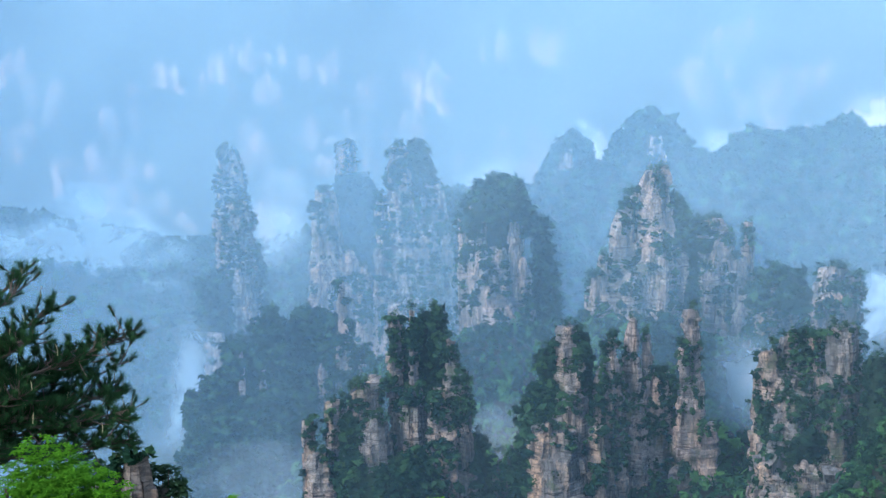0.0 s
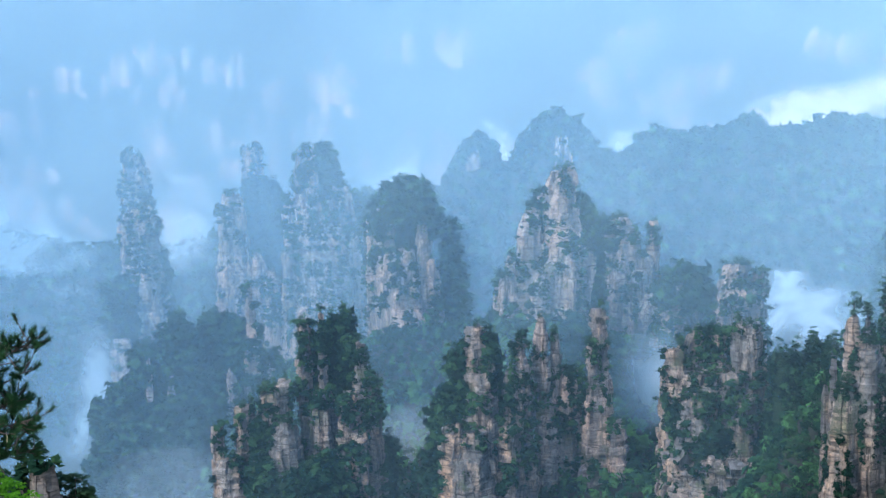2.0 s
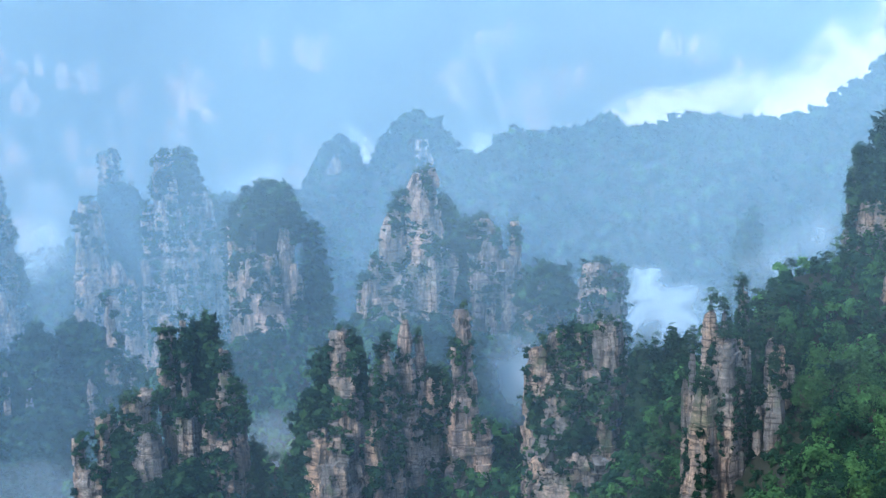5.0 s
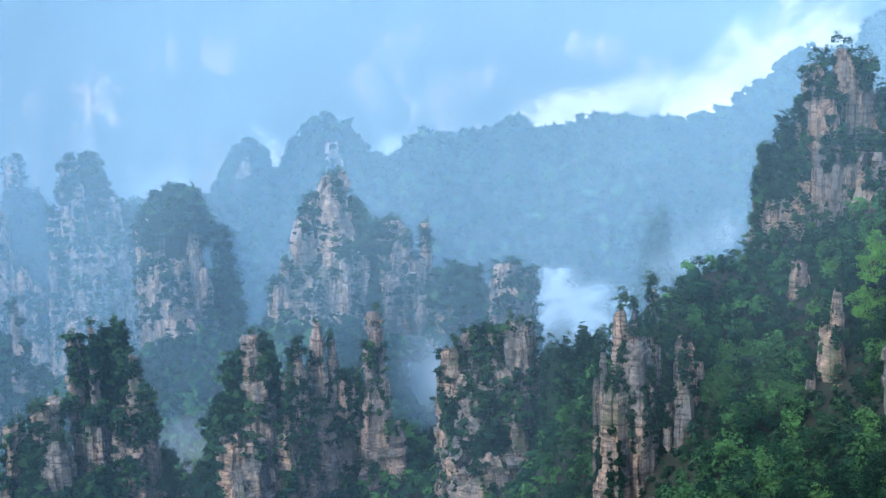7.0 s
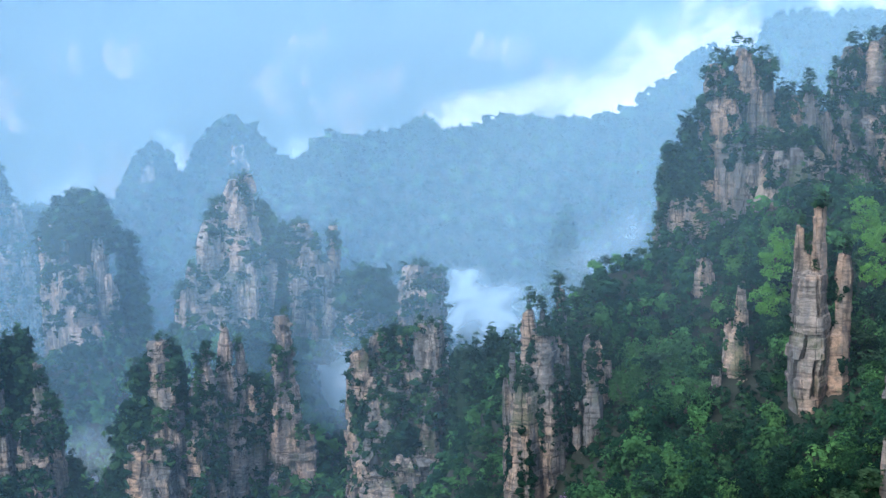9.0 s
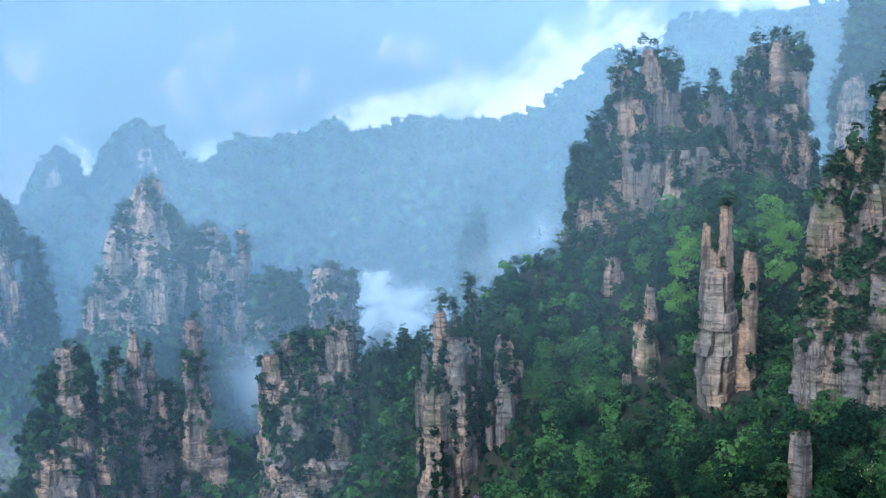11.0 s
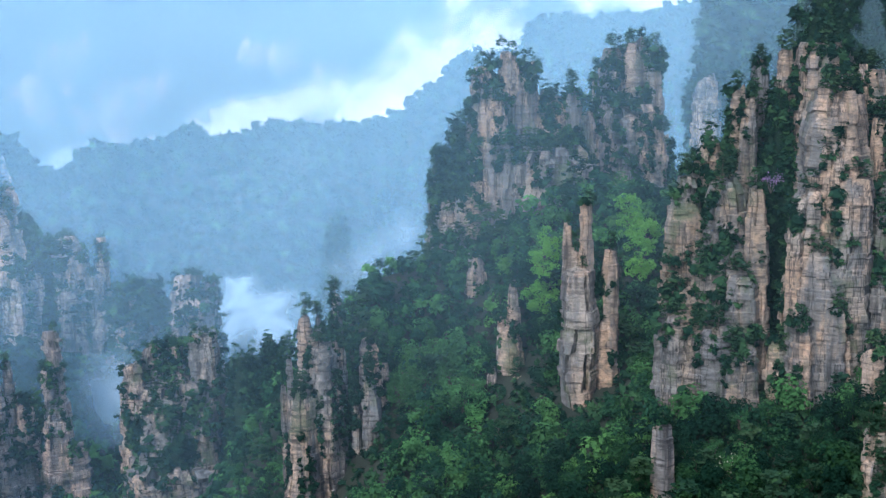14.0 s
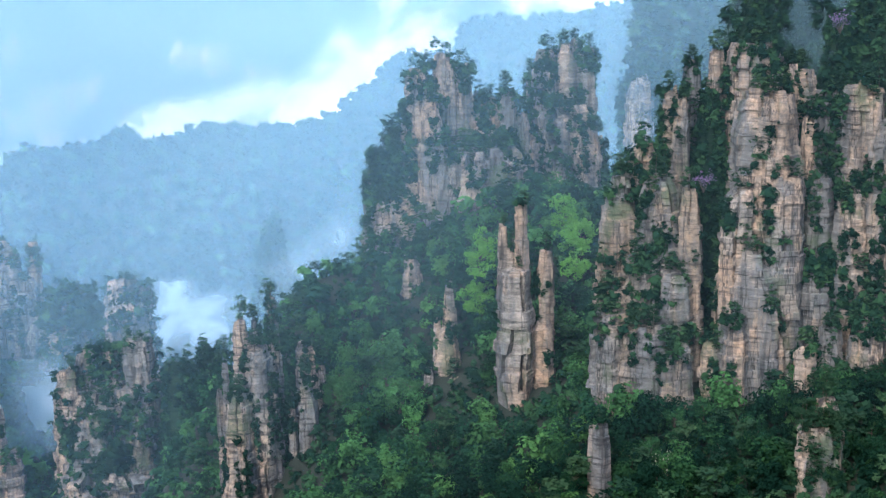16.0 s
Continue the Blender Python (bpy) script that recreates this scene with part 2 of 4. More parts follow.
def ground_height(bearing, r):
    bearing, r = np.atleast_1d(np.asarray(bearing, float)), np.atleast_1d(np.asarray(r, float))
    b = np.where(bearing > 197, bearing - 360, bearing)
    b = np.where(b > 60, 44 - (b - 60) / 137 * 64, b)
    near = np.stack([np.interp(b, BEARINGS, row) for row in HEIGHTS])
    crest = EYE - 7 + RIDGE_AT * np.tan(np.radians(np.interp(b, [p[0] for p in RIDGE], [p[1] for p in RIDGE])))
    floor = np.full(b.shape, 95.0)
    low = np.interp(b, [-20, -9, -3], [-140, -100, 0])
    nodes = [*RINGS, 1350, 1650, 2000, RIDGE_AT, 2500, 2900, 3350, 3650, 4200, 4950]
    rows = [*near, floor - 45 + low, floor - 75 + low, 0.5 * crest + 0.5 * 20 - 10, crest, 0.5 * crest - 40, floor - 260, floor - 35, floor + 85, floor + 230, floor + 250]
    z = np.zeros(b.shape)
    for k in range(len(nodes) - 1):
        inside = (r >= nodes[k]) & (r < nodes[k + 1])
        u = (r - nodes[k]) / (nodes[k + 1] - nodes[k])
        z = np.where(inside, rows[k] * (1 - u) + rows[k + 1] * u, z)
    z = np.where(r >= nodes[-1], rows[-1], z)
    z = z + 24 * np.exp(-((b - 30.0) / 3.2) ** 2 - ((r - 580) / 45) ** 2)
    x, y = spot(bearing, r)
    rough = np.clip(r / 500, 0, 1) * (10 + np.clip((r - 1000) / 100, 0, 14))
    rough = rough * np.clip(np.abs(r - RIDGE_AT) / 200, 0.25, 1)
    z = z + np.clip((r - 3000) / 500, 0, 1) * 130 * (fbm(x / 420, y / 420, 0 * x, 21, 3) - 0.42)
    return z + rough * (fbm(x / 70, y / 70, 0 * x, 5, 3) - 0.5) * 2


def build_ground():
    b = np.concatenate([np.arange(-22, 52, 0.35), np.arange(52, 338, 6.0)])
    r = np.concatenate([[0, 4, 10, 20, 40], np.arange(80, 380, 25), np.arange(380, 700, 10), np.arange(700, 1700, 30), np.arange(1700, 2600, 25), np.arange(2600, 5000, 150)])
    rr, bb = np.meshgrid(r, b, indexing="ij")
    x, y = spot(bb, rr)
    verts = np.stack([x, y, ground_height(bb, rr)], -1).reshape(-1, 3)
    faces = grid_faces(len(r), len(b), True)
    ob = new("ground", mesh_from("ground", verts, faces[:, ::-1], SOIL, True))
    tagged(ob, "steep forested valley ground running back to a far ridge", "ground", kind="structure")


build_ground()


# ---- foliage templates ----
def tuft(quads, seed, kind="round"):
    """Vertices of leaf sprays (four to a spray) that fill a crown one metre high and about one wide."""
    rng = np.random.default_rng(seed)
    if kind == "pine":
        tiers = rng.uniform(0.35, 1.0, 7)
        k = rng.integers(0, 7, quads)
        ang = rng.uniform(0, 2 * np.pi, 7)[k] + rng.normal(0, 0.9, quads)
        reach = np.sqrt(rng.uniform(0, 1, quads)) * (0.52 - 0.32 * tiers[k])
        centre = np.stack([np.cos(ang) * reach, np.sin(ang) * reach, tiers[k] + rng.normal(0, 0.018, quads) - 0.08 * reach], -1)
        tilt = 0.35
    else:
        blobs = 9 if quads < 100 else 15
        bc = rng.normal(0, 1, (blobs, 3))
        bc /= np.linalg.norm(bc, axis=1)[:, None]
        bc *= rng.uniform(0.12, 0.36, (blobs, 1))
        br = rng.uniform(0.11, 0.21, blobs)
        k = rng.integers(0, blobs, quads)
        d = rng.normal(0, 1, (quads, 3))
        d[:, 2] += 0.35
        d /= np.linalg.norm(d, axis=1)[:, None]
        centre = bc[k] + d * br[k][:, None] * rng.uniform(0.8, 1.05, (quads, 1))
        centre[:, 2] = 0.55 + centre[:, 2] * (1.0 if kind == "round" else 0.7)
        tilt = 0.8
    n = rng.normal(0, tilt, (quads, 3)) + np.array([0, 0, 1.0])
    if kind != "pine":
        n = d * 0.9 + (centre - np.array([0, 0, 0.45])) * 1.4 + rng.normal(0, 0.5, (quads, 3)) + np.array([0, 0, 0.35])
    n /= np.linalg.norm(n, axis=1)[:, None]
    a = np.cross(n, rng.normal(0, 1, (quads, 3)))
    a /= np.linalg.norm(a, axis=1)[:, None]
    b = np.cross(n, a)
    size = ((0.80 if kind == "pine" else 1.12) / np.sqrt(quads)) * rng.uniform(0.5, 1.35, (quads, 1))
    bend = n * size * rng.uniform(-0.4, 0.4, (quads, 1))
    return np.stack([centre - a * size, centre - b * size * 0.6 + bend, centre + a * size, centre + b * size * 0.6 + bend], 1).reshape(-1, 3)


TUFTS = {}
for tuft_kind in ("round", "pine"):
    for tuft_size in (8, 10, 12, 14, 16, 26, 40, 60, 150, 420, 560):
        TUFTS[tuft_kind, tuft_size] = [tuft(tuft_size, 31 * v + tuft_size, tuft_kind) for v in range(5)]


def foliage(name, places, heights, spread, mat, kind, detail, label, category, seed=0):
    """One object of many crowns that nobody could count."""
    if not len(places):
        return
    rng = np.random.default_rng(seed)
    parts, tones = [], []
    which = rng.integers(0, 5, len(places))
    for v in range(5):
        p, h, s = places[which == v], heights[which == v], spread[which == v]
        if not len(p):
            continue
        t = TUFTS[kind, detail][v]
        a = rng.uniform(0, 2 * np.pi, len(p))
        ca, sa = np.cos(a), np.sin(a)
        x = (t[None, :, 0] * ca[:, None] - t[None, :, 1] * sa[:, None]) * s[:, None] + p[:, None, 0]
        y = (t[None, :, 0] * sa[:, None] + t[None, :, 1] * ca[:, None]) * s[:, None] + p[:, None, 1]
        z = t[None, :, 2] * h[:, None] + p[:, None, 2]
        parts.append(np.stack([x, y, z], -1).reshape(-1, 3))
        tones.append(np.repeat(0.8 * rng.uniform(0, 1, len(p)) ** 1.4, len(t)))
    verts = np.concatenate(parts)
    ob = new(name, mesh_from(name, verts, np.arange(len(verts)).reshape(-1, 4), mat, tone=np.concatenate(tones)))
    return tagged(ob, label, category, kind="stuff")


# ---- rock ----
def rock_column(bearing, distance, z0, z1, base_width, top_width, seed, cell, flare=0.6):
    """A jointed, bedded sandstone column with crisp beds and joints: vertices, faces, and what grows on it needs to know."""
    rng = np.random.default_rng(seed)
    cx, cy = spot(bearing, distance)
    turn = rng.uniform(-0.5, 0.5) - math.radians(bearing)
    deep = rng.uniform(0.75, 1.15)
    # beds: two rows to each, close to its lower and upper edge
    count = int(np.clip((z1 - z0) / (2 * cell), 6, 130))
    thick = rng.uniform(0.45, 1.7, count)
    edges = z0 + (z1 - z0) * np.concatenate([[0], np.cumsum(thick)]) / thick.sum()
    rows = np.stack([edges[:-1] + 0.05 * np.diff(edges), edges[1:] - 0.05 * np.diff(edges)], 1).ravel()
    bed = np.repeat(np.arange(count), 2)
    # joints: a groove and two corners to each, closer together on the side that looks at the valley
    joints = int(np.clip(0.6 * math.pi * base_width / cell / 3, 6, 50))
    wide = rng.uniform(0.5, 1.6, joints)
    at = -np.pi + 2 * np.pi * np.concatenate([[0], np.cumsum(wide)]) / wide.sum()
    step = np.diff(at)
    th = np.stack([at[:-1], at[:-1] + 0.09 * step, at[1:] - 0.09 * step], 1).ravel()
    joint = np.repeat(np.arange(joints), 3)
    groove = np.tile([1.0, 0.0, 0.0], joints)
    th = th - 0.5 * np.sin(th) - np.pi / 2
    z, th = rows[:, None] + 0 * th, th[None, :] + 0 * rows[:, None]
    bi, jc = bed[:, None] + 0 * joint, joint[None, :] + 0 * bed[:, None]
    tall = np.floor(bi / 6 + 2 * rnd(jc, 0 * jc + seed + 2))
    th = th + 0.5 * np.repeat(step, 3)[None, :] * (rnd(np.floor(bi / 5), 0 * bi + seed + 4) - 0.5) * 0.5
    th = th + 0.3 * np.repeat(step, 3)[None, :] * (vnoise(z / 9, jc * 0.37, 0 * z, seed) - 0.5)
    h = (z - z0) / (z1 - z0)
    square = (np.abs(np.cos(th)) ** 3.6 + np.abs(np.sin(th)) ** 3.6) ** (-1 / 3.6)
    bench = np.floor(bi / 7 + 1.5 * rnd(jc, 0 * jc + seed))
    stepped = np.clip(h + 0.10 * (rnd(bench, jc, 0 * jc + seed) - 0.5), 0, 1)
    half = 0.5 * (top_width + (base_width - top_width) * np.clip((1 - 0.5 * h - 0.5 * stepped) / flare, 0, 1) ** 0.8)
    half = half * (1 - 0.20 * np.clip((h - 0.9) / 0.1, 0, 1) ** 1.5)
    sharp = 1.0 if cell < 1.4 else 1.5
    off = 0.4 + min(0.11 * base_width, 3.6) * (rnd(jc, tall, 0 * jc + seed) - 0.5)
    off = off + sharp * ((0.8 if cell < 1.4 else 1.5) * (rnd(bi, 0 * bi + seed) - 0.55) + 0.8 * (rnd(jc, bi, 0 * bi + seed + 1) - 0.5) + 0.9 * (rnd(np.floor(bi / 3), 0 * bi + seed + 6) - 0.5))
    open_joint = np.clip(rnd(jc, tall, 0 * jc + seed + 7) * 2.2 - 1.1, 0, 1)
    off = off - groove[None, :] * (open_joint * (0.3 + 0.3 * cell) + 2.5 * open_joint ** 4)
    x0, y0 = np.cos(th) * half, np.sin(th) * half
    off = off + min(0.16 * base_width, 6.0) * (fbm((cx + x0) / 14, (cy + y0) / 14, z / 22, seed % 7, 3) - 0.5) * 2
    rad = np.maximum(half * square + off * np.clip(half / 4, 0.3, 1), 0.6)
    lx, ly = np.cos(th) * rad, np.sin(th) * rad * deep
    drop = (rnd(jc[-1:], 0 * jc[-1:] + seed + 9) * min(11.0, 0.4 * top_width + 1.5)) * np.clip((h - 0.7) / 0.3, 0, 1) ** 1.5
    z = z - drop
    rings = [(lx, ly, z)]
    for k, lift in ((0.72, 0.4), (0.35, 0.9), (0.02, 1.0)):
        rings.append((lx[-1:] * k, ly[-1:] * k, z[-1:] * k + (1 - k) * z[-1].mean() + lift * rnd(jc[-1:], 0 * jc[-1:] + 5)))
    lx, ly, zz = [np.concatenate([r[i] for r in rings]) for i in range(3)]
    ct, st = math.cos(turn), math.sin(turn)
    verts = np.stack([cx + lx * ct - ly * st, cy + lx * st + ly * ct, zz], -1)
    ledge = np.zeros_like(rad)
    ledge[:-1] = rad[:-1] - rad[1:]
    outward = np.stack([np.cos(th + turn), np.sin(th + turn)], -1)
    return verts.reshape(-1, 3), grid_faces(len(lx), len(joint), True), verts[: len(rows)], outward, ledge, h


PILLARS = {
    "tall_left": [
        (-8.04, 1599, 20, 230.7, 38.8, 17.9, 0.8),
        (-8.32, 1444, 30, 193.5, 16.7, 9.1, 0.3),
        (-7.86, 1450, 28, 199.6, 37.1, 25.4, 0.7),
        (-7.43, 1446, 29, 183.3, 16.5, 7.1, 0.3),
        (-8.76, 1430, 38, 136.3, 37.4, 8.1, 0.97),
        (-7.82, 1428, 35, 139.9, 24.3, 14.2, 0.2),
        (-7.10, 1448, 27, 153.7, 8.4, 3.1, 0.7),
        (-8.88, 1410, 23, 84.9, 21.2, 15.1, 0.06),
        (-7.54, 1434, 32, 104.8, 14.3, 8.2, 0.3),
    ],
    "dark_spur": [
        (-6.73, 1184, 70, 158.1, 35.9, 12.7, 0.95),
        (-5.39, 1198, 75, 153.3, 38.4, 14.5, 0.95),
        (-4.48, 1194, 76, 147.3, 25.6, 11.1, 0.95),
        (-3.96, 1160, 85, 181.9, 10.8, 4.1, 0.5),
        (-8.04, 1180, 63, 136.0, 38.0, 12.7, 0.95),
        (-9.07, 1160, 61, 110.5, 27.6, 11.7, 0.95),
        (-9.74, 1124, 55, 81.2, 10.8, 3.3, 0.93),
        (-10.10, 1118, 22, 69.7, 20.4, 5.7, 0.95),
        (-8.61, 1144, 20, 91.7, 49.8, 20.7, 0.95),
        (-5.92, 1164, 36, 115.2, 50.3, 20.9, 0.95),
        (-3.48, 1178, 48, 124.4, 38.0, 14.4, 0.93),
        (-7.93, 1150, 69, 134.8, 5.2, 2.1, 0.3),
        (-7.13, 1150, 72, 124.7, 5.8, 2.5, 0.4),
        (-3.16, 1164, 67, 116.9, 10.9, 6.7, 0.5),
        (-4.82, 1154, 76, 119.3, 7.5, 3.3, 0.45),
        (-7.27, 1144, 45, 101.9, 37.2, 16.5, 0.95),
        (-9.78, 1154, 20, 97.7, 10.9, 4.2, 0.93),
        (-9.40, 1124, 20, 61.1, 24.7, 12.3, 0.95),
        (-8.05, 1124, 20, 59.1, 37.0, 16.5, 0.95),
    ],
    "pale_pair": [
        (-4.47, 1537, 31, 193.8, 31.8, 20.5, 0.3),
        (-3.58, 1657, 20, 224.8, 31.6, 15.0, 0.9),
        (-3.27, 1597, 20, 196.5, 53.1, 36.9, 0.93),
        (-3.60, 1517, 30, 135.2, 19.7, 11.8, 0.3),
        (-4.62, 1527, 27, 125.5, 31.3, 23.8, 0.2),
        (-4.21, 1507, 28, 91.1, 26.8, 18.2, 0.5),
    ],
    "left_crown": [
        (-1.62, 1370, 40, 261.8, 25.6, 18.2, 0.62),
        (-0.90, 1415, 35, 253.5, 61.1, 8.9, 0.95),
        (0.36, 1390, 39, 210.7, 26.6, 12.7, 0.93),
        (-0.32, 1380, 40, 221.8, 37.1, 19.4, 0.75),
        (-2.29, 1360, 36, 216.2, 16.1, 8.6, 0.35),
        (-1.85, 1365, 38, 222.8, 37.9, 19.1, 0.35),
        (-1.08, 1355, 42, 190.2, 56.1, 38.2, 0.9),
        (0.12, 1350, 41, 179.8, 11.7, 8.6, 0.25),
        (-0.74, 1340, 46, 153.8, 14.4, 10.4, 0.25),
        (-2.41, 1345, 36, 169.8, 15.3, 11.4, 0.25),
        (-1.71, 1330, 44, 130.8, 34.6, 23.7, 0.8),
        (-3.08, 1350, 37, 153.6, 16.3, 8.6, 0.6),
    ],
    "round_top": [
        (2.10, 1235, 215, 253.0, 40.0, 15.6, 0.97),
        (1.38, 1237, 204, 238.4, 26.7, 11.3, 0.97),
        (2.85, 1237, 201, 240.6, 23.9, 11.3, 0.97),
        (2.02, 1251, 72, 225.1, 36.9, 24.6, 0.93),
        (1.26, 1229, 85, 229.5, 18.9, 14.7, 0.5),
        (2.84, 1227, 89, 225.3, 18.5, 12.9, 0.5),
        (2.11, 1239, 80, 208.2, 12.8, 7.9, 0.93),
        (2.15, 1221, 92, 193.7, 16.3, 11.2, 0.3),
        (3.80, 1249, 76, 209.4, 23.0, 6.6, 0.97),
        (0.77, 1237, 79, 217.8, 10.5, 7.0, 0.4),
        (1.54, 1219, 91, 193.5, 20.9, 14.7, 0.35),
        (3.12, 1225, 91, 177.2, 14.8, 8.7, 0.5),
        (1.95, 1217, 93, 165.2, 37.2, 21.6, 0.8),
        (3.93, 1243, 79, 177.8, 19.4, 8.8, 0.97),
    ],
    "central_peak": [
        (8.14, 1160, 113, 269.6, 45.9, 16.2, 0.38),
        (7.54, 1156, 116, 251.8, 20.9, 10.5, 0.5),
        (8.91, 1166, 109, 245.6, 20.5, 10.6, 0.95),
        (9.25, 1164, 108, 234.0, 16.4, 8.2, 0.95),
        (7.20, 1164, 113, 252.7, 15.5, 4.9, 0.7),
        (6.89, 1150, 118, 241.1, 26.7, 12.1, 0.35),
        (8.01, 1144, 122, 227.6, 28.4, 18.5, 0.25),
        (6.20, 1146, 122, 203.9, 19.5, 5.7, 0.25),
        (5.62, 1152, 119, 180.3, 9.0, 4.1, 0.45),
        (7.36, 1140, 123, 195.4, 36.4, 20.2, 0.6),
        (8.55, 1146, 118, 180.7, 24.4, 16.3, 0.8),
        (10.36, 1255, 80, 214.3, 36.7, 24.7, 0.75),
        (11.56, 1252, 74, 210.4, 11.9, 7.1, 0.3),
        (9.72, 1252, 85, 212.0, 8.8, 4.4, 0.5),
        (10.62, 1242, 84, 199.8, 24.1, 14.0, 0.1),
        (10.69, 1240, 85, 183.1, 49.0, 36.9, 0.7),
    ],
    "capped_knob": [
        (12.71, 990, 204, 231.3, 31.6, 8.4, 0.97),
        (12.59, 978, 127, 223.4, 20.3, 12.5, 0.15),
        (12.14, 984, 128, 212.0, 19.0, 10.5, 0.6),
        (13.28, 986, 125, 206.2, 10.8, 4.9, 0.4),
        (12.42, 976, 128, 206.4, 25.9, 13.9, 0.85),
        (12.95, 982, 126, 203.3, 18.7, 10.5, 0.9),
    ],
    "round_knob": [
        (14.76, 1091, 112, 211.2, 31.2, 15.5, 0.45),
        (14.19, 1089, 116, 201.4, 15.7, 8.5, 0.4),
        (15.51, 1095, 103, 204.5, 17.8, 10.9, 0.5),
        (14.82, 1081, 114, 198.2, 38.4, 26.9, 0.4),
        (14.53, 1073, 119, 181.3, 16.8, 11.5, 0.3),
    ],
    "front_fort": [
        (-2.00, 790, 85, 249.0, 8.8, 5.1, 0.35),
        (-1.25, 788, 89, 252.0, 5.9, 3.4, 0.12),
        (-0.44, 799, 93, 250.4, 19.7, 11.4, 0.93),
        (-1.64, 802, 88, 240.1, 6.4, 2.9, 0.9),
        (0.23, 786, 94, 235.6, 8.6, 5.6, 0.2),
        (0.62, 784, 94, 218.7, 15.4, 6.8, 0.7),
        (-0.94, 792, 91, 211.7, 38.2, 24.0, 0.72),
        (-1.40, 774, 84, 211.7, 10.6, 6.2, 0.3),
        (-0.41, 774, 89, 208.1, 10.4, 6.2, 0.35),
        (-3.13, 782, 80, 216.0, 23.3, 14.1, 0.7),
        (-4.34, 780, 75, 207.7, 18.5, 10.7, 0.6),
        (-5.48, 778, 70, 195.1, 8.5, 5.7, 0.45),
        (-5.05, 770, 71, 181.1, 20.0, 11.3, 0.1),
        (-2.81, 772, 79, 199.1, 23.1, 14.0, 0.15),
        (-2.49, 768, 78, 177.9, 60.1, 33.8, 0.95),
        (1.25, 788, 96, 182.2, 11.6, 5.8, 0.93),
        (0.04, 772, 90, 189.7, 11.0, 7.3, 0.3),
        (-3.76, 774, 76, 197.6, 15.5, 7.3, 0.93),
    ],
    "front_block": [
        (4.78, 800, 108, 239.1, 21.5, 10.3, 0.75),
        (5.30, 804, 110, 233.3, 17.8, 9.2, 0.93),
        (4.85, 792, 104, 216.3, 22.0, 13.7, 0.25),
        (3.97, 800, 105, 224.9, 16.3, 7.5, 0.95),
        (3.59, 794, 102, 203.7, 29.4, 9.8, 0.95),
        (4.36, 786, 101, 190.8, 31.3, 26.3, 0.05),
        (6.15, 796, 107, 218.9, 12.6, 7.5, 0.55),
        (6.65, 800, 108, 208.7, 11.7, 5.8, 0.85),
        (3.30, 784, 97, 181.4, 7.0, 4.0, 0.9),
        (5.91, 788, 104, 187.8, 13.0, 8.6, 0.35),
    ],
    "pale_fin": [
        (7.27, 845, 122, 232.2, 15.1, 4.8, 0.2),
        (6.48, 839, 119, 223.8, 15.2, 6.6, 0.55),
        (7.84, 849, 123, 221.1, 7.3, 3.0, 0.3),
        (7.40, 841, 114, 185.6, 13.4, 7.9, 0.3),
        (8.15, 849, 122, 200.9, 9.2, 4.3, 0.7),
    ],
    "inner_fin": [
        (9.48, 875, 127, 231.5, 15.7, 8.1, 0.3),
        (9.28, 865, 128, 212.9, 8.1, 5.0, 0.5),
        (9.46, 845, 126, 192.2, 16.5, 6.7, 0.15),
        (10.17, 841, 125, 173.4, 14.1, 7.3, 0.3),
        (8.67, 853, 124, 199.1, 8.0, 4.3, 0.8),
        (9.13, 835, 117, 147.2, 15.4, 7.4, 0.5),
    ],
    "misty_shelf": [
        (11.81, 995, 129, 196.8, 17.9, 9.2, 0.6),
        (12.04, 965, 125, 175.8, 18.7, 13.9, 0.1),
        (11.00, 983, 133, 181.9, 24.7, 17.6, 0.95),
        (9.97, 985, 111, 180.2, 21.2, 14.1, 0.93),
        (11.40, 955, 114, 151.0, 27.7, 17.3, 0.9),
        (8.45, 993, 132, 193.3, 24.8, 14.2, 0.95),
    ],
    "striped_tower": [
        (12.47, 765, 127, 237.6, 18.8, 9.9, 0.45),
        (13.20, 768, 130, 246.1, 14.1, 7.7, 0.5),
        (14.06, 771, 134, 248.4, 17.1, 7.7, 0.5),
        (15.11, 767, 140, 250.2, 18.2, 12.6, 0.5),
        (15.78, 769, 143, 229.8, 10.1, 6.6, 0.5),
        (13.84, 765, 135, 226.8, 46.4, 30.3, 0.5),
        (13.01, 755, 134, 214.4, 19.6, 13.7, 0.4),
        (14.82, 755, 143, 215.4, 21.8, 16.4, 0.35),
        (14.02, 753, 139, 189.7, 48.0, 41.3, 0.12),
        (13.67, 753, 138, 203.4, 30.5, 19.2, 0.92),
        (12.34, 755, 128, 202.0, 7.2, 5.5, 0.3),
    ],
    "ridge_pins": [
        (19.07, 530, 236, 317.1, 6.3, 4.2, 0.4),
        (20.28, 538, 251, 322.1, 5.1, 3.4, 0.48),
        (19.70, 526, 241, 309.1, 13.1, 6.8, 0.56),
        (18.91, 520, 230, 292.2, 13.0, 6.4, 0.56),
        (18.41, 534, 231, 301.4, 3.0, 1.7, 0.48),
        (18.14, 536, 229, 298.4, 2.3, 1.7, 0.48),
        (20.57, 532, 252, 302.0, 2.2, 1.3, 0.32),
        (21.57, 540, 266, 303.4, 9.1, 6.6, 0.19),
        (21.51, 524, 259, 295.4, 7.2, 2.3, 0.24),
        (20.92, 526, 254, 289.2, 3.0, 1.9, 0.64),
        (19.59, 536, 243, 314.5, 4.2, 1.9, 0.85),
        (22.14, 534, 269, 301.2, 2.7, 1.5, 0.64),
        (20.22, 524, 246, 290.2, 6.0, 3.4, 0.72),
    ],
    "great_tower": [
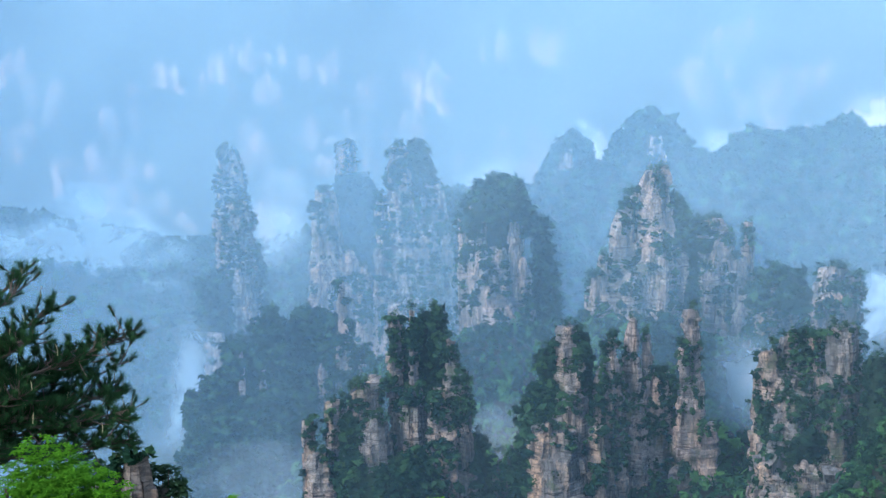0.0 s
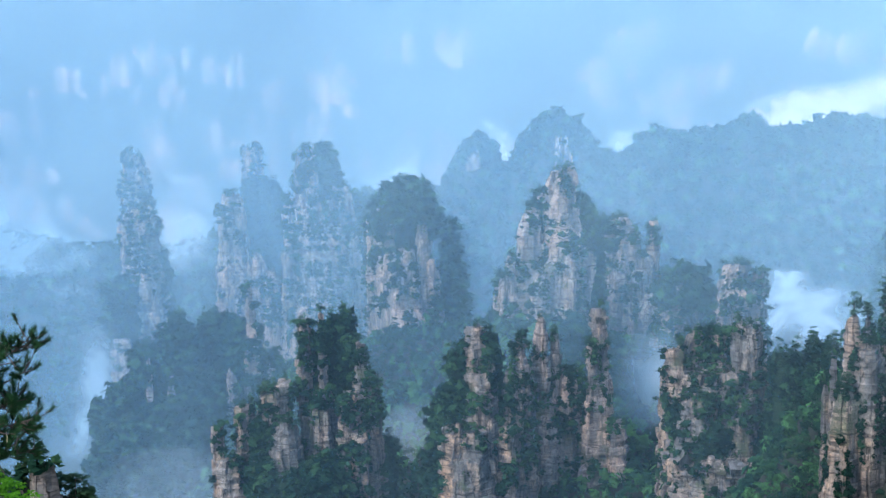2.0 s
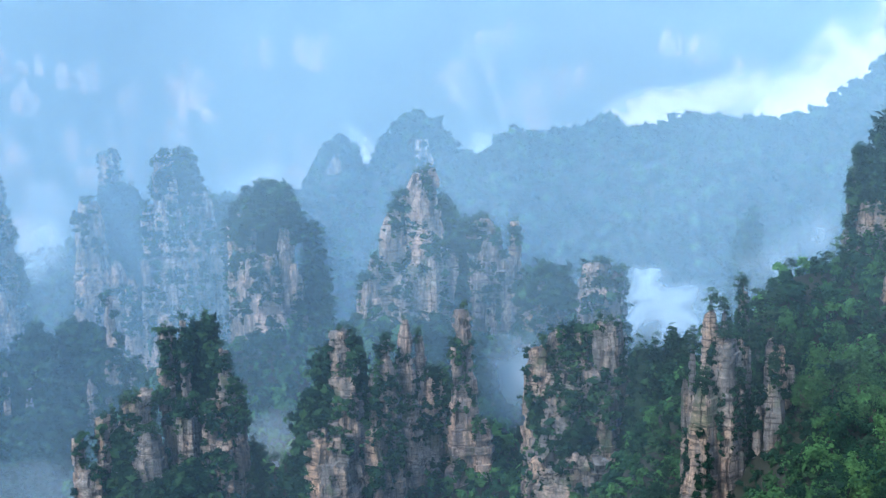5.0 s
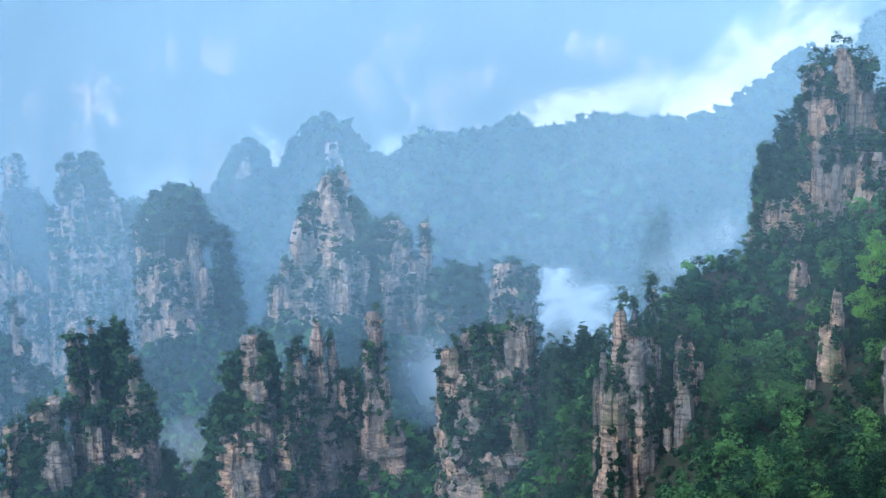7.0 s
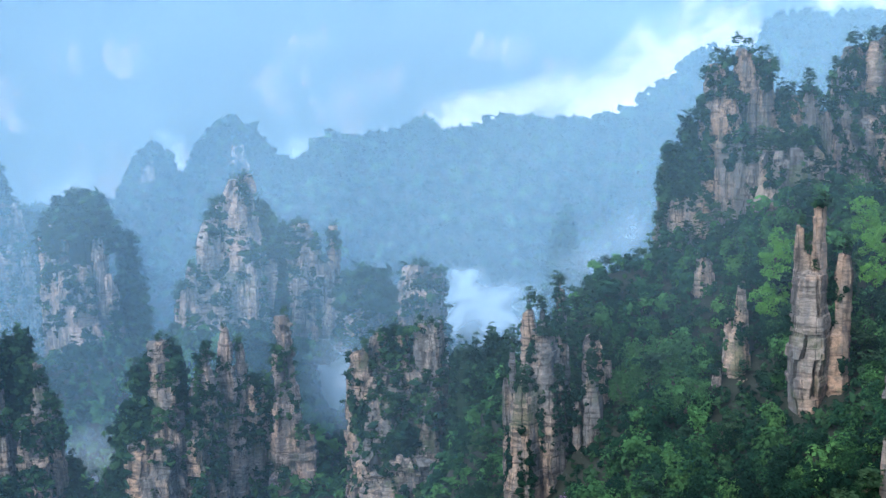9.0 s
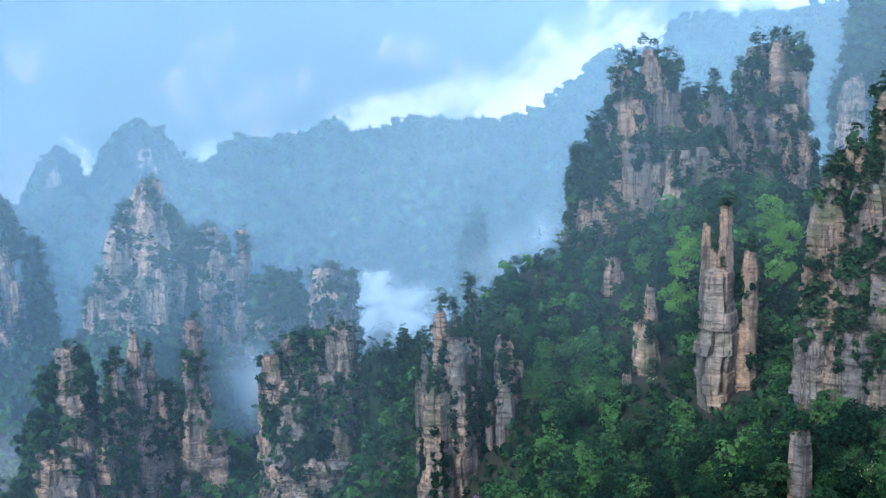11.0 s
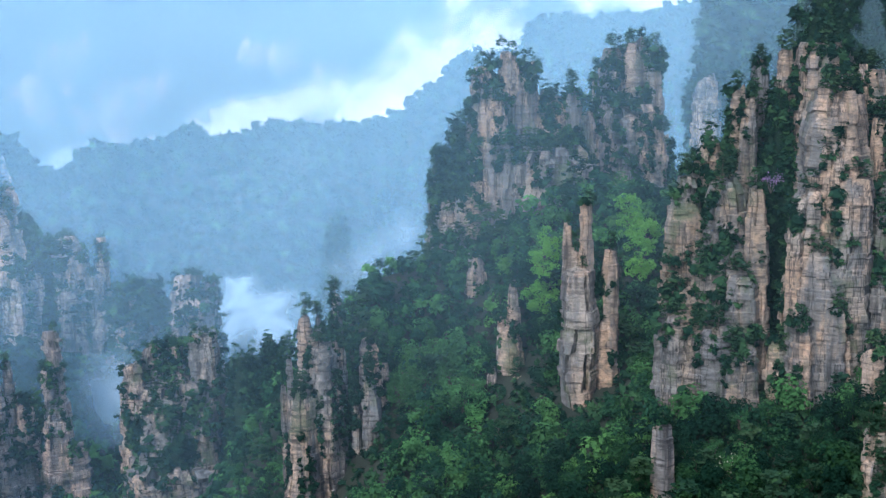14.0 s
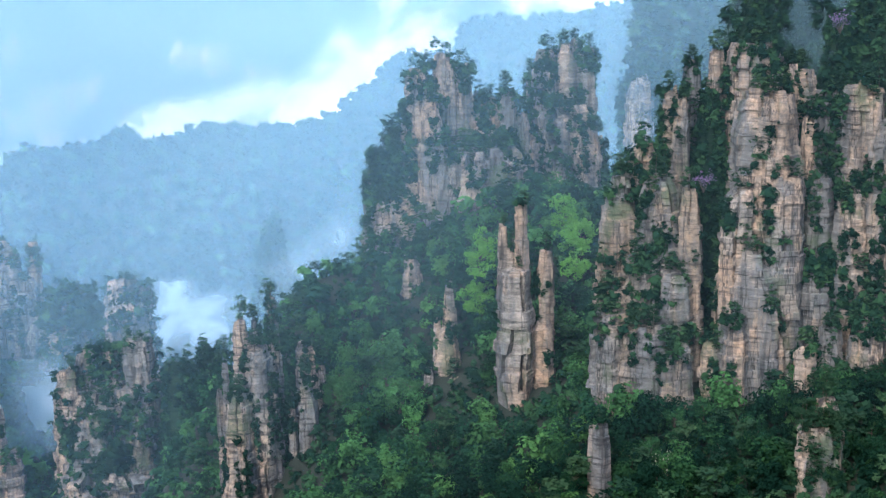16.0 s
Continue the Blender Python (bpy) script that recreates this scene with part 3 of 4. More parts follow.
        (26.18, 622, 306, 397.8, 12.4, 8.6, 0.42),
        (27.12, 624, 309, 400.7, 11.0, 7.8, 0.5),
        (27.79, 626, 311, 397.1, 11.0, 7.0, 0.5),
        (26.62, 614, 312, 383.8, 11.6, 7.7, 0.12),
        (28.71, 630, 312, 384.0, 17.8, 11.0, 0.8),
        (29.56, 620, 320, 386.7, 7.6, 4.7, 0.2),
        (30.02, 624, 319, 376.0, 7.9, 4.8, 0.25),
        (25.71, 620, 304, 377.4, 7.9, 3.9, 0.75),
        (25.18, 622, 300, 371.3, 10.9, 4.3, 0.97),
        (24.60, 622, 297, 363.0, 11.5, 4.8, 0.97),
        (24.27, 618, 298, 354.3, 6.5, 3.9, 0.5),
        (25.49, 608, 307, 344.6, 11.1, 7.7, 0.25),
        (24.80, 612, 303, 342.9, 8.4, 5.2, 0.2),
        (28.66, 616, 320, 364.7, 32.3, 25.0, 0.12),
        (27.35, 608, 319, 356.9, 12.8, 9.8, 0.12),
        (24.05, 612, 300, 330.2, 5.6, 3.9, 0.6),
        (26.49, 616, 310, 353.5, 8.7, 4.7, 0.8),
        (30.97, 664, 310, 400.1, 11.9, 8.3, 0.75),
        (31.82, 667, 314, 403.6, 12.6, 9.3, 0.8),
        (32.53, 664, 315, 398.9, 8.9, 6.0, 0.7),
        (31.66, 660, 313, 375.4, 27.4, 22.1, 0.45),
        (31.54, 656, 303, 348.8, 27.6, 20.7, 0.12),
        (32.99, 658, 305, 361.8, 4.6, 2.8, 0.6),
        (32.40, 652, 306, 359.2, 12.3, 9.1, 0.15),
        (30.39, 668, 306, 387.1, 5.3, 3.2, 0.8),
    ],
    "twin_pillar": [
        (30.03, 500, 283, 360.1, 5.0, 4.0, 0.06),
        (29.30, 501, 282, 353.1, 3.5, 2.6, 0.08),
        (29.53, 502, 283, 345.5, 5.7, 4.3, 0.1),
        (29.74, 500, 279, 341.4, 11.7, 9.6, 0.04),
        (30.96, 503, 287, 344.0, 4.8, 4.3, 0.12),
        (30.81, 502, 278, 320.2, 6.5, 5.4, 0.1),
        (30.45, 505, 277, 307.4, 3.6, 2.5, 0.85),
    ],
    "small_spire": [
        (27.18, 530, 284, 327.2, 5.1, 2.3, 0.08),
        (27.08, 529, 280, 311.6, 7.9, 4.5, 0.25),
        (26.70, 531, 282, 316.6, 2.8, 1.7, 0.3),
        (26.33, 527, 278, 295.9, 3.6, 2.8, 0.05),
        (27.41, 525, 279, 293.7, 6.4, 4.5, 0.4),
        (25.76, 575, 292, 328.7, 7.7, 3.7, 0.5),
        (27.51, 524, 271, 287.6, 3.4, 2.3, 0.3),
    ],
    "great_wall": [
        (33.80, 492, 293, 370.7, 15.9, 6.9, 0.6),
        (34.73, 498, 296, 381.8, 17.2, 7.7, 0.9),
        (35.67, 500, 298, 399.1, 10.9, 5.9, 0.5),
        (36.05, 494, 296, 395.7, 7.1, 4.1, 0.1),
        (36.40, 506, 301, 408.8, 9.0, 4.9, 0.6),
        (37.35, 504, 302, 410.0, 8.8, 4.5, 0.25),
        (37.04, 502, 301, 396.6, 12.5, 7.0, 0.92),
        (35.37, 490, 295, 372.5, 17.1, 10.3, 0.6),
        (36.39, 484, 294, 368.0, 7.6, 5.1, 0.15),
        (34.75, 488, 293, 350.5, 16.4, 10.3, 0.8),
        (35.94, 482, 293, 342.5, 12.0, 8.5, 0.25),
        (38.81, 502, 304, 414.8, 23.2, 12.2, 0.62),
        (40.25, 500, 306, 405.9, 16.8, 10.4, 0.55),
        (39.25, 488, 299, 399.9, 22.9, 17.0, 0.12),
        (39.84, 480, 296, 374.3, 12.8, 10.1, 0.12),
        (38.31, 480, 294, 368.8, 11.1, 8.4, 0.08),
        (38.88, 476, 293, 349.8, 15.1, 11.8, 0.06),
        (38.19, 472, 291, 330.5, 9.2, 7.4, 0.08),
        (37.64, 482, 293, 340.9, 6.8, 4.1, 0.5),
        (39.63, 474, 294, 328.6, 6.1, 4.1, 0.12),
        (37.36, 476, 291, 321.9, 8.5, 5.8, 0.4),
        (33.47, 478, 288, 328.7, 13.0, 9.2, 0.3),
        (34.77, 476, 287, 327.1, 17.0, 12.9, 0.3),
        (35.86, 472, 287, 320.8, 11.8, 8.5, 0.35),
        (33.69, 484, 290, 336.3, 13.5, 6.9, 0.9),
        (41.47, 496, 306, 399.1, 15.5, 10.3, 0.6),
        (42.65, 494, 307, 402.9, 15.4, 10.3, 0.7),
        (41.17, 486, 302, 373.6, 10.2, 6.8, 0.45),
        (42.30, 484, 303, 368.7, 10.2, 6.8, 0.65),
        (43.69, 488, 307, 391.3, 17.0, 10.2, 0.75),
        (40.70, 490, 302, 390.8, 6.2, 4.4, 0.9),
        (40.74, 466, 293, 322.7, 6.7, 4.7, 0.08),
        (41.74, 474, 294, 329.3, 8.5, 5.1, 0.7),
        (43.14, 474, 295, 337.0, 13.5, 8.4, 0.9),
        (44.98, 486, 306, 405.5, 20.3, 13.5, 0.8),
        (38.96, 518, 310, 432.1, 37.8, 16.1, 0.96),
        (40.94, 520, 312, 437.2, 37.1, 19.8, 0.96),
        (43.07, 520, 314, 440.5, 38.0, 21.6, 0.96),
        (45.16, 520, 316, 443.7, 37.3, 21.6, 0.96),
    ],
    "hazy_cliff": [
        (36.32, 1045, 255, 422.0, 59.1, 39.8, 0.95),
        (35.20, 1041, 250, 411.3, 38.7, 18.0, 0.93),
        (34.46, 997, 248, 356.7, 18.7, 13.9, 0.03),
        (34.74, 1039, 249, 377.8, 23.3, 10.8, 0.7),
        (34.04, 1041, 245, 343.5, 7.8, 5.1, 0.5),
        (37.73, 1049, 259, 432.5, 59.3, 39.9, 0.97),
        (34.94, 1037, 249, 305.3, 32.9, 21.7, 0.95),
    ],
    "low_block": [
        (33.07, 432, 225, 307.6, 4.8, 4.2, 0.05),
        (32.78, 433, 225, 305.8, 3.4, 2.7, 0.1),
    ],
    "corner_rock": [
        (41.37, 420, 281, 313.2, 11.0, 9.2, 0.12),
        (41.63, 423, 282, 319.3, 9.9, 5.5, 0.35),
        (41.02, 417, 280, 306.0, 6.7, 5.2, 0.2),
        (42.01, 419, 282, 310.8, 4.6, 3.4, 0.3),
    ],
    "mist_spire": [
        (20.53, 1290, 20, 214.0, 44.0, 3.0, 0.97),
        (20.17, 1295, 20, 186.0, 30.0, 4.0, 0.97),
    ],
    "ridge_cliffs": [
        (8.17, 2101, 117, 167.9, 22.5, 17.7, 0.5),
        (4.82, 2101, 118, 157.6, 17.4, 12.4, 0.6),
    ],
    "wooded_spur": [
        (16.83, 750, 20, 241.3, 28.7, 11.7, 0.97),
        (17.72, 762, 20, 244.0, 19.4, 8.5, 0.97),
        (17.25, 743, 20, 210.4, 35.1, 19.5, 0.97),
        (18.68, 690, 20, 216.2, 35.8, 18.2, 0.97),
    ],
    "near_outcrop": [
        (-12.16, 330, 127, 337.2, 15.2, 5.5, 0.85),
        (-13.67, 318, 140, 337.3, 5.8, 3.0, 0.04),
        (-11.30, 333, 124, 327.9, 13.7, 3.9, 0.9),
        (-10.63, 332, 123, 325.2, 10.3, 2.5, 0.6),
        (-12.92, 332, 127, 334.6, 7.1, 2.2, 0.8),
    ],
}


# ---- trees that stand out one by one ----
def tube(path, radii, sides=7):
    """A tapered tube along a path: vertices and faces."""
    path = np.asarray(path, float)
    along = np.gradient(path, axis=0)
    along /= np.linalg.norm(along, axis=1)[:, None]
    side = np.cross(along, np.array([0.31, 0.87, 0.11]))
    side /= np.linalg.norm(side, axis=1)[:, None]
    other = np.cross(along, side)
    a = np.linspace(0, 2 * np.pi, sides, endpoint=False)
    ring = np.cos(a)[None, :, None] * side[:, None] + np.sin(a)[None, :, None] * other[:, None]
    return (path[:, None] + ring * np.asarray(radii)[:, None, None]).reshape(-1, 3), grid_faces(len(path), sides, True)


def joined(pieces):
    verts, faces, at = [], [], 0
    for v, f in pieces:
        verts.append(v)
        faces.append(np.asarray(f) + at)
        at += len(v)
    return np.concatenate(verts), np.concatenate(faces)


def part(name, verts, faces, mat, parent, label=""):
    ob = new(name, mesh_from(name, verts, faces, mat))
    ob.parent = parent
    return tagged(ob, label)


def spray(centres, sizes, rng, tilt=0.35, facing=None):
    """Small bent leaf sprays at the given centres."""
    q = len(centres)
    n = rng.normal(0, tilt, (q, 3)) + (np.array([0, 0, 1.0]) if facing is None else facing)
    n /= np.linalg.norm(n, axis=1)[:, None]
    a = np.cross(n, rng.normal(0, 1, (q, 3)))
    a /= np.linalg.norm(a, axis=1)[:, None]
    b = np.cross(n, a)
    s = np.asarray(sizes)[:, None]
    bend = n * s * rng.uniform(-0.4, 0.4, (q, 1))
    v = np.stack([centres - a * s, centres - b * s * 0.55 + bend, centres + a * s, centres + b * s * 0.55 + bend], 1).reshape(-1, 3)
    return v, np.arange(len(v)).reshape(-1, 4)


def pine_tree(seed, height=8.0):
    """A cliff pine: bare bent trunk, flat spreading plates of needles."""
    rng = np.random.default_rng(seed)
    tree = new("pine_tree")
    u = np.linspace(0, 1, 9)
    bend = rng.normal(0, 0.06, 2) * height
    trunk = np.stack([bend[0] * u * u, bend[1] * u * u, u * height * 0.96], -1)
    pieces = [tube(trunk, 0.022 * height * (1 - 0.8 * u), 5)]
    leaves, sizes = [], []
    for k in range(rng.integers(7, 11)):
        w = rng.uniform(0.3, 1.0)
        root = np.array([np.interp(w, u, trunk[:, i]) for i in range(3)])
        ang, reach = rng.uniform(0, 2 * np.pi), height * (0.42 - 0.26 * w) * rng.uniform(0.7, 1.25)
        tip = root + np.array([math.cos(ang) * reach, math.sin(ang) * reach, rng.uniform(-0.02, 0.10) * height])
        v = np.linspace(0, 1, 4)[:, None]
        pieces.append(tube(root + (tip - root) * v, 0.007 * height * (1.2 - v[:, 0]), 3))
        count = 26
        f = rng.uniform(0.35, 1.1, (count, 1))
        leaves.append(root + (tip - root) * f + rng.normal(0, 1, (count, 3)) * np.array([0.075, 0.075, 0.014]) * height)
        sizes.append(rng.uniform(0.03, 0.065, count) * height)
    top = trunk[-1] + rng.normal(0, 1, (26, 3)) * np.array([0.07, 0.07, 0.02]) * height
    leaves.append(top)
    sizes.append(rng.uniform(0.03, 0.06, 26) * height)
    part("trunk", *joined(pieces), BARK, tree, "grey-brown branching trunk")
    part("crown", *spray(np.concatenate(leaves), np.concatenate(sizes), rng), PINE, tree, "flat plates of dark needles")
    return tagged(tree, "dark green cliff pine with flat spreading plates", "pine tree", "cliff pines")


def broadleaf_tree(seed, mat, label, group, height=9.0, sprays=700):
    rng = np.random.default_rng(seed)
    tree = new("broadleaf_tree")
    u = np.linspace(0, 1, 6)
    bend = rng.normal(0, 0.05, 2) * height
    trunk = np.stack([bend[0] * u, bend[1] * u * u, u * height * 0.7], -1)
    pieces = [tube(trunk, 0.025 * height * (1 - 0.7 * u), 5)]
    leaves, sizes, ways = [], [], []
    lobes = rng.integers(20, 26)
    for k in range(lobes):
        w = rng.uniform(0.3, 0.95)
        root = np.array([np.interp(w, u, trunk[:, i]) for i in range(3)])
        ang, reach = rng.uniform(0, 2 * np.pi), height * rng.uniform(0.12, 0.36)
        tip = root + np.array([math.cos(ang) * reach, math.sin(ang) * reach, rng.uniform(0.08, 0.28) * height])
        v = np.linspace(0, 1, 4)[:, None]
        pieces.append(tube(root + (tip - root) * v, 0.009 * height * (1.2 - v[:, 0]), 3))
        count = sprays // lobes
        d = rng.normal(0, 1, (count, 3))
        d /= np.linalg.norm(d, axis=1)[:, None]
        ways.append(d * 1.1 + np.array([0, 0, 0.3]))
        leaves.append(tip + d * height * rng.uniform(0.07, 0.14) * rng.uniform(0.7, 1.15, (count, 1)) * np.array([1, 1, 0.85]))
        sizes.append(rng.uniform(0.014, 0.034, count) * height)
    part("trunk", *joined(pieces), BARK, tree, "thin grey-brown trunk with limbs")
    part("crown", *spray(np.concatenate(leaves), np.concatenate(sizes), rng, 0.75, np.concatenate(ways)), mat, tree)
    return tagged(tree, label, "tree", group)


PINES = [pine_tree(500 + k) for k in range(5)]
pines_placed = []


def place_pine(x, y, z, height, turn):
    """Stands one of the pines at a place; the first five are the models themselves."""
    k = len(pines_placed)
    m = pose(x, y, z, 0, 0, turn)
    s = height / 8.0
    if k < len(PINES):
        PINES[k].matrix_basis = m @ Matrix.Diagonal((s, s, s, 1))
        pines_placed.append(PINES[k])
    else:
        ob = copy_thing(PINES[k % len(PINES)], m)
        ob.scale = (s, s, s)
        pines_placed.append(ob)


BARE = {"pale_fin", "inner_fin", "twin_pillar", "small_spire", "low_block", "ridge_pins", "mist_spire"}
PILLAR_LABELS = {
    "tall_left": "slim hazy sandstone tower with two stacked heads",
    "dark_spur": "dark overgrown rock spur rising from mist",
    "pale_pair": "pale hazy sandstone pillars standing close together",
    "left_crown": "hazy sandstone pillar with a crown of steps",
    "round_top": "sandstone pillar with a round wooded dome",
    "central_peak": "pointed sandstone peak with bands of shrubs",
    "capped_knob": "sandstone knob under a dark cap of trees",
    "round_knob": "blunt round sandstone knob beside white mist",
    "front_fort": "dark bedded sandstone fort with deep clefts",
    "front_block": "bedded sandstone block with a wooded top",
    "pale_fin": "pale layered sandstone fin behind the block",
    "inner_fin": "narrow pale sandstone fin among trees",
    "misty_shelf": "overgrown sandstone shelf half hidden by mist",
    "striped_tower": "broad tower of thin horizontal sandstone beds",
    "ridge_pins": "cluster of thin jagged sandstone pins on a ridge",
    "great_tower": "massive sandstone tower with pines on its heads",
    "twin_pillar": "tall bare twin pillars of brown sandstone",
    "small_spire": "small pale sandstone spire on the wooded slope",
    "great_wall": "high brown sandstone cliff streaked with shrubs",
    "hazy_cliff": "hazy wooded cliff with a pale rock face",
    "low_block": "low squared sandstone block in the forest",
    "corner_rock": "warm brown sandstone stump above the forest",
    "mist_spire": "dark wooded spire standing in white mist",
    "ridge_cliffs": "small pale cliffs on a hazy far ridge",
    "wooded_spur": "steep rock spur hidden under dark green trees",
    "near_outcrop": "dark outcrop with pines below the lookout",
}


def with_buttresses(columns, rng):
    """Adds lower, narrower columns that lean on each main one."""
    out = list(columns)
    for b, d, z0, z1, w0, w1, veg in columns:
        for k in range(1 if veg < 0.16 else 3 if w0 > 12 and d < 700 else 2):
            side = rng.uniform(-0.36, 0.36) * w0
            w = w0 * rng.uniform(0.34, 0.55)
            out.append((b + math.degrees(side / d), d - w0 * rng.uniform(0.15, 0.42), z0, z0 + (z1 - z0) * rng.uniform(0.55, 0.95),
                        w, w * rng.uniform(0.45, 0.8), 0.97 if veg > 0.9 else min(0.9, veg * rng.uniform(0.7, 1.3))))
    return out


def build_pillar(key, columns, seed):
    distance = min(c[1] for c in columns)
    thing = new({"great_wall": "cliff", "hazy_cliff": "cliff", "ridge_cliffs": "cliff", "near_outcrop": "rock_outcrop"}.get(key, "rock_pillar"))
    tagged(thing, PILLAR_LABELS.get(key, "weathered sandstone rock pillar with shrubs on its ledges"), {"cliff": "cliff", "rock_outcrop": "rock outcrop"}.get(thing.name.split(".")[0], "rock pillar"),
           "sandstone pillars")
    bx, by = spot(columns[0][0], distance)
    thing.location = (bx, by, min(c[2] for c in columns))
    cell = 1.2 if distance < 540 else 1.3 if distance < 660 else 1.7 if distance < 900 else 3.0
    rng = np.random.default_rng(seed)
    shrubs, tops = [], []
    if key not in BARE:
        columns = with_buttresses(columns, rng)
    for i, (b, d, z0, z1, w0, w1, veg) in enumerate(columns):
        side = np.linspace(0, 2 * np.pi, 8, endpoint=False)
        foot = ground_height(b + np.degrees(0.7 * w0 * np.cos(side) / d), d + 0.7 * w0 * np.sin(side))
        z0 = min(max(z0, foot.min() - 5), z1 - 8)
        verts, faces, skin, outward, ledge, h = rock_column(b, d, z0, z1, w0, w1, seed * 50 + i, cell)
        me = mesh_from("column", verts - np.array(thing.location), faces, MOSSY if veg > 0.905 else ROCK_DARK if key == "near_outcrop" or key == "great_wall" and b < 36.5 else ROCK_WARM if key in ("twin_pillar", "corner_rock", "great_tower", "great_wall") else ROCK if distance < 1000 and "_fin" not in key else ROCK_FAR)
        column = new("column", me)
        column.parent = thing
        # shrubs grow where a ledge sticks out or a damp patch holds soil
        p = skin.reshape(-1, 3)
        o = outward.reshape(-1, 2)
        broad, tall = (8, 11) if distance < 900 else (11, 15)
        damp = fbm(p[:, 0] / broad, p[:, 1] / broad, p[:, 2] / tall, seed % 11, 3) + 0.04 * np.clip(ledge.ravel(), -1, 2)
        damp += 0.12 * np.clip((h.ravel() - 0.8) / 0.2, 0, 1)
        limit = np.quantile(damp, 1 - min(0.96, (1.0 if veg > 0.9 else 0.62 if distance < 540 else 0.74 if distance < 900 else 0.68) * veg))
        size = 2.3 if distance < 540 else 2.5 if distance < 700 else 2.9 if distance < 900 else 3.6
        size = 0.75 * size if key in BARE else size
        size = 1.25 * size if veg > 0.9 and distance > 700 else size
        chance = cell * cell / (0.40 * size * size)
        chance = chance * (0.95 if distance > 900 else 1.0 if veg > 0.9 else 0.62)
        take = (damp > limit) & (rng.uniform(0, 1, len(p)) < chance)
        facing = (o * -p[:, :2]).sum(1) / np.linalg.norm(p[:, :2], axis=1)
        take &= facing > -0.12
        take &= p[:, 2] > ground_height(np.degrees(np.arctan2(p[:, 0], p[:, 1])), np.hypot(p[:, 0], p[:, 1])) - 1
        for j, (b2, d2, y0, y1, v0, v1, _) in enumerate(columns):
            if j != i:
                x2, y2 = spot(b2, d2)
                u = np.clip((p[:, 2] - y0) / (y1 - y0), 0, 1)
                take &= (p[:, 2] > y1 - 2) | (np.hypot(p[:, 0] - x2, p[:, 1] - y2) > 0.47 * np.maximum(v1, v0 * np.clip((1 - u) / 0.6, 0, 1)))
        q = p[take].copy()
        q[:, :2] += o[take] * 0.25 * size
        q[:, 2] -= 0.5 * size
        shrubs.append(np.column_stack([q, size * rng.choice([0.55, 0.75, 0.95, 1.2, 1.9], len(q)) * rng.uniform(0.8, 1.2, len(q))]))
        n = int(np.clip(w1 * w1 / 12, 4, 70)) if key not in BARE else 1 + 3 * (key in ("ridge_pins", "pale_fin", "inner_fin"))
        rim = skin[-1][rng.integers(0, skin.shape[1], n)]
        k = np.sqrt(rng.uniform(0, 1, n))[:, None] * 0.95
        middle = skin[-1].mean(0)
        high = (3.0 if key in BARE and distance < 500 else 7.0 if distance < 700 else 5.5) * rng.uniform(0.45, 1.25, n)
        tops.append(np.column_stack([middle + (rim - middle) * k - np.array([0, 0, 0.4]), high]))
    s, t = np.concatenate(shrubs), np.concatenate(tops)
    foliage("ledge_shrubs", s[:, :3], s[:, 3], s[:, 3] * 1.25, SHRUB, "round", 16 if distance < 700 else 12 if distance < 900 else 8,
            "dark green shrubs clinging to sandstone ledges", "shrubs", seed)
    if distance < 700 and len(pines_placed) < 250:
        for tx, ty, tz, high in t[:: max(1, len(t) // 26)]:
            place_pine(tx, ty, tz - 0.2, high * 1.15, float(rng.uniform(0, 360)))
    foliage("summit_pines", t[:, :3], t[:, 3], t[:, 3] * 0.95, PINE, "pine", 40 if distance < 700 else 16 if distance < 900 else 10, "dark green pines on a rock summit", "pines", seed + 1)


for number, (key, columns) in enumerate(PILLARS.items()):
    build_pillar(key, columns, 101 + number * 13)


# ---- forests ----
# bare strips of scree below the rocks that stand free of the trees: bearing, distance, width, length
CLEARINGS = [(c[0], c[1], c[4] + (6 if rock == "corner_rock" else 0), room) for rock, room in (("low_block", 16), ("corner_rock", 60), ("small_spire", 30), ("twin_pillar", 26), ("ridge_pins", 26))
             for c in PILLARS[rock]]


def forest(name, b0, b1, r0, r1, spacing, tall, detail, mat, label, seed, kind="round", patchy=0.0, clear=True):
    rng = np.random.default_rng(seed)
    b, r = [], []
    for row in np.arange(r0, r1, spacing):
        across = np.arange(b0, b1, math.degrees(spacing / row))
        b.append(across + math.degrees(spacing / row) * (rng.uniform(-0.42, 0.42, len(across)) + rng.uniform()))
        r.append(row + spacing * rng.uniform(-0.42, 0.42, len(across)))
    b, r = np.concatenate(b), np.concatenate(r)
    x, y = spot(b, r)
    keep = vnoise(x / 45, y / 45, 0 * x, seed) > patchy
    if r0 < 700:
        for columns in PILLARS.values():
            for cb, cd, _, _, cw, *_ in columns:
                cx, cy = spot(cb, cd)
                keep &= np.hypot(x - cx, y - cy) > 0.5 * cw + 1.5
        for cb, cd, cw, room in CLEARINGS if clear else ():
            keep &= (np.abs(b - cb) * cd / 57.3 > 0.5 * cw + 2.5) | (r > cd) | (r < cd - room)
    b, r, x, y = b[keep], r[keep], x[keep], y[keep]
    z = ground_height(b, r)
    h = tall * rng.choice([0.65, 0.85, 1.0, 1.15, 1.45], len(b)) * rng.uniform(0.85, 1.15, len(b))
    return foliage(name, np.stack([x, y, z - 0.5], -1), h, h * rng.uniform(0.85, 1.15, len(b)), mat, kind, detail, label, "forest", seed)


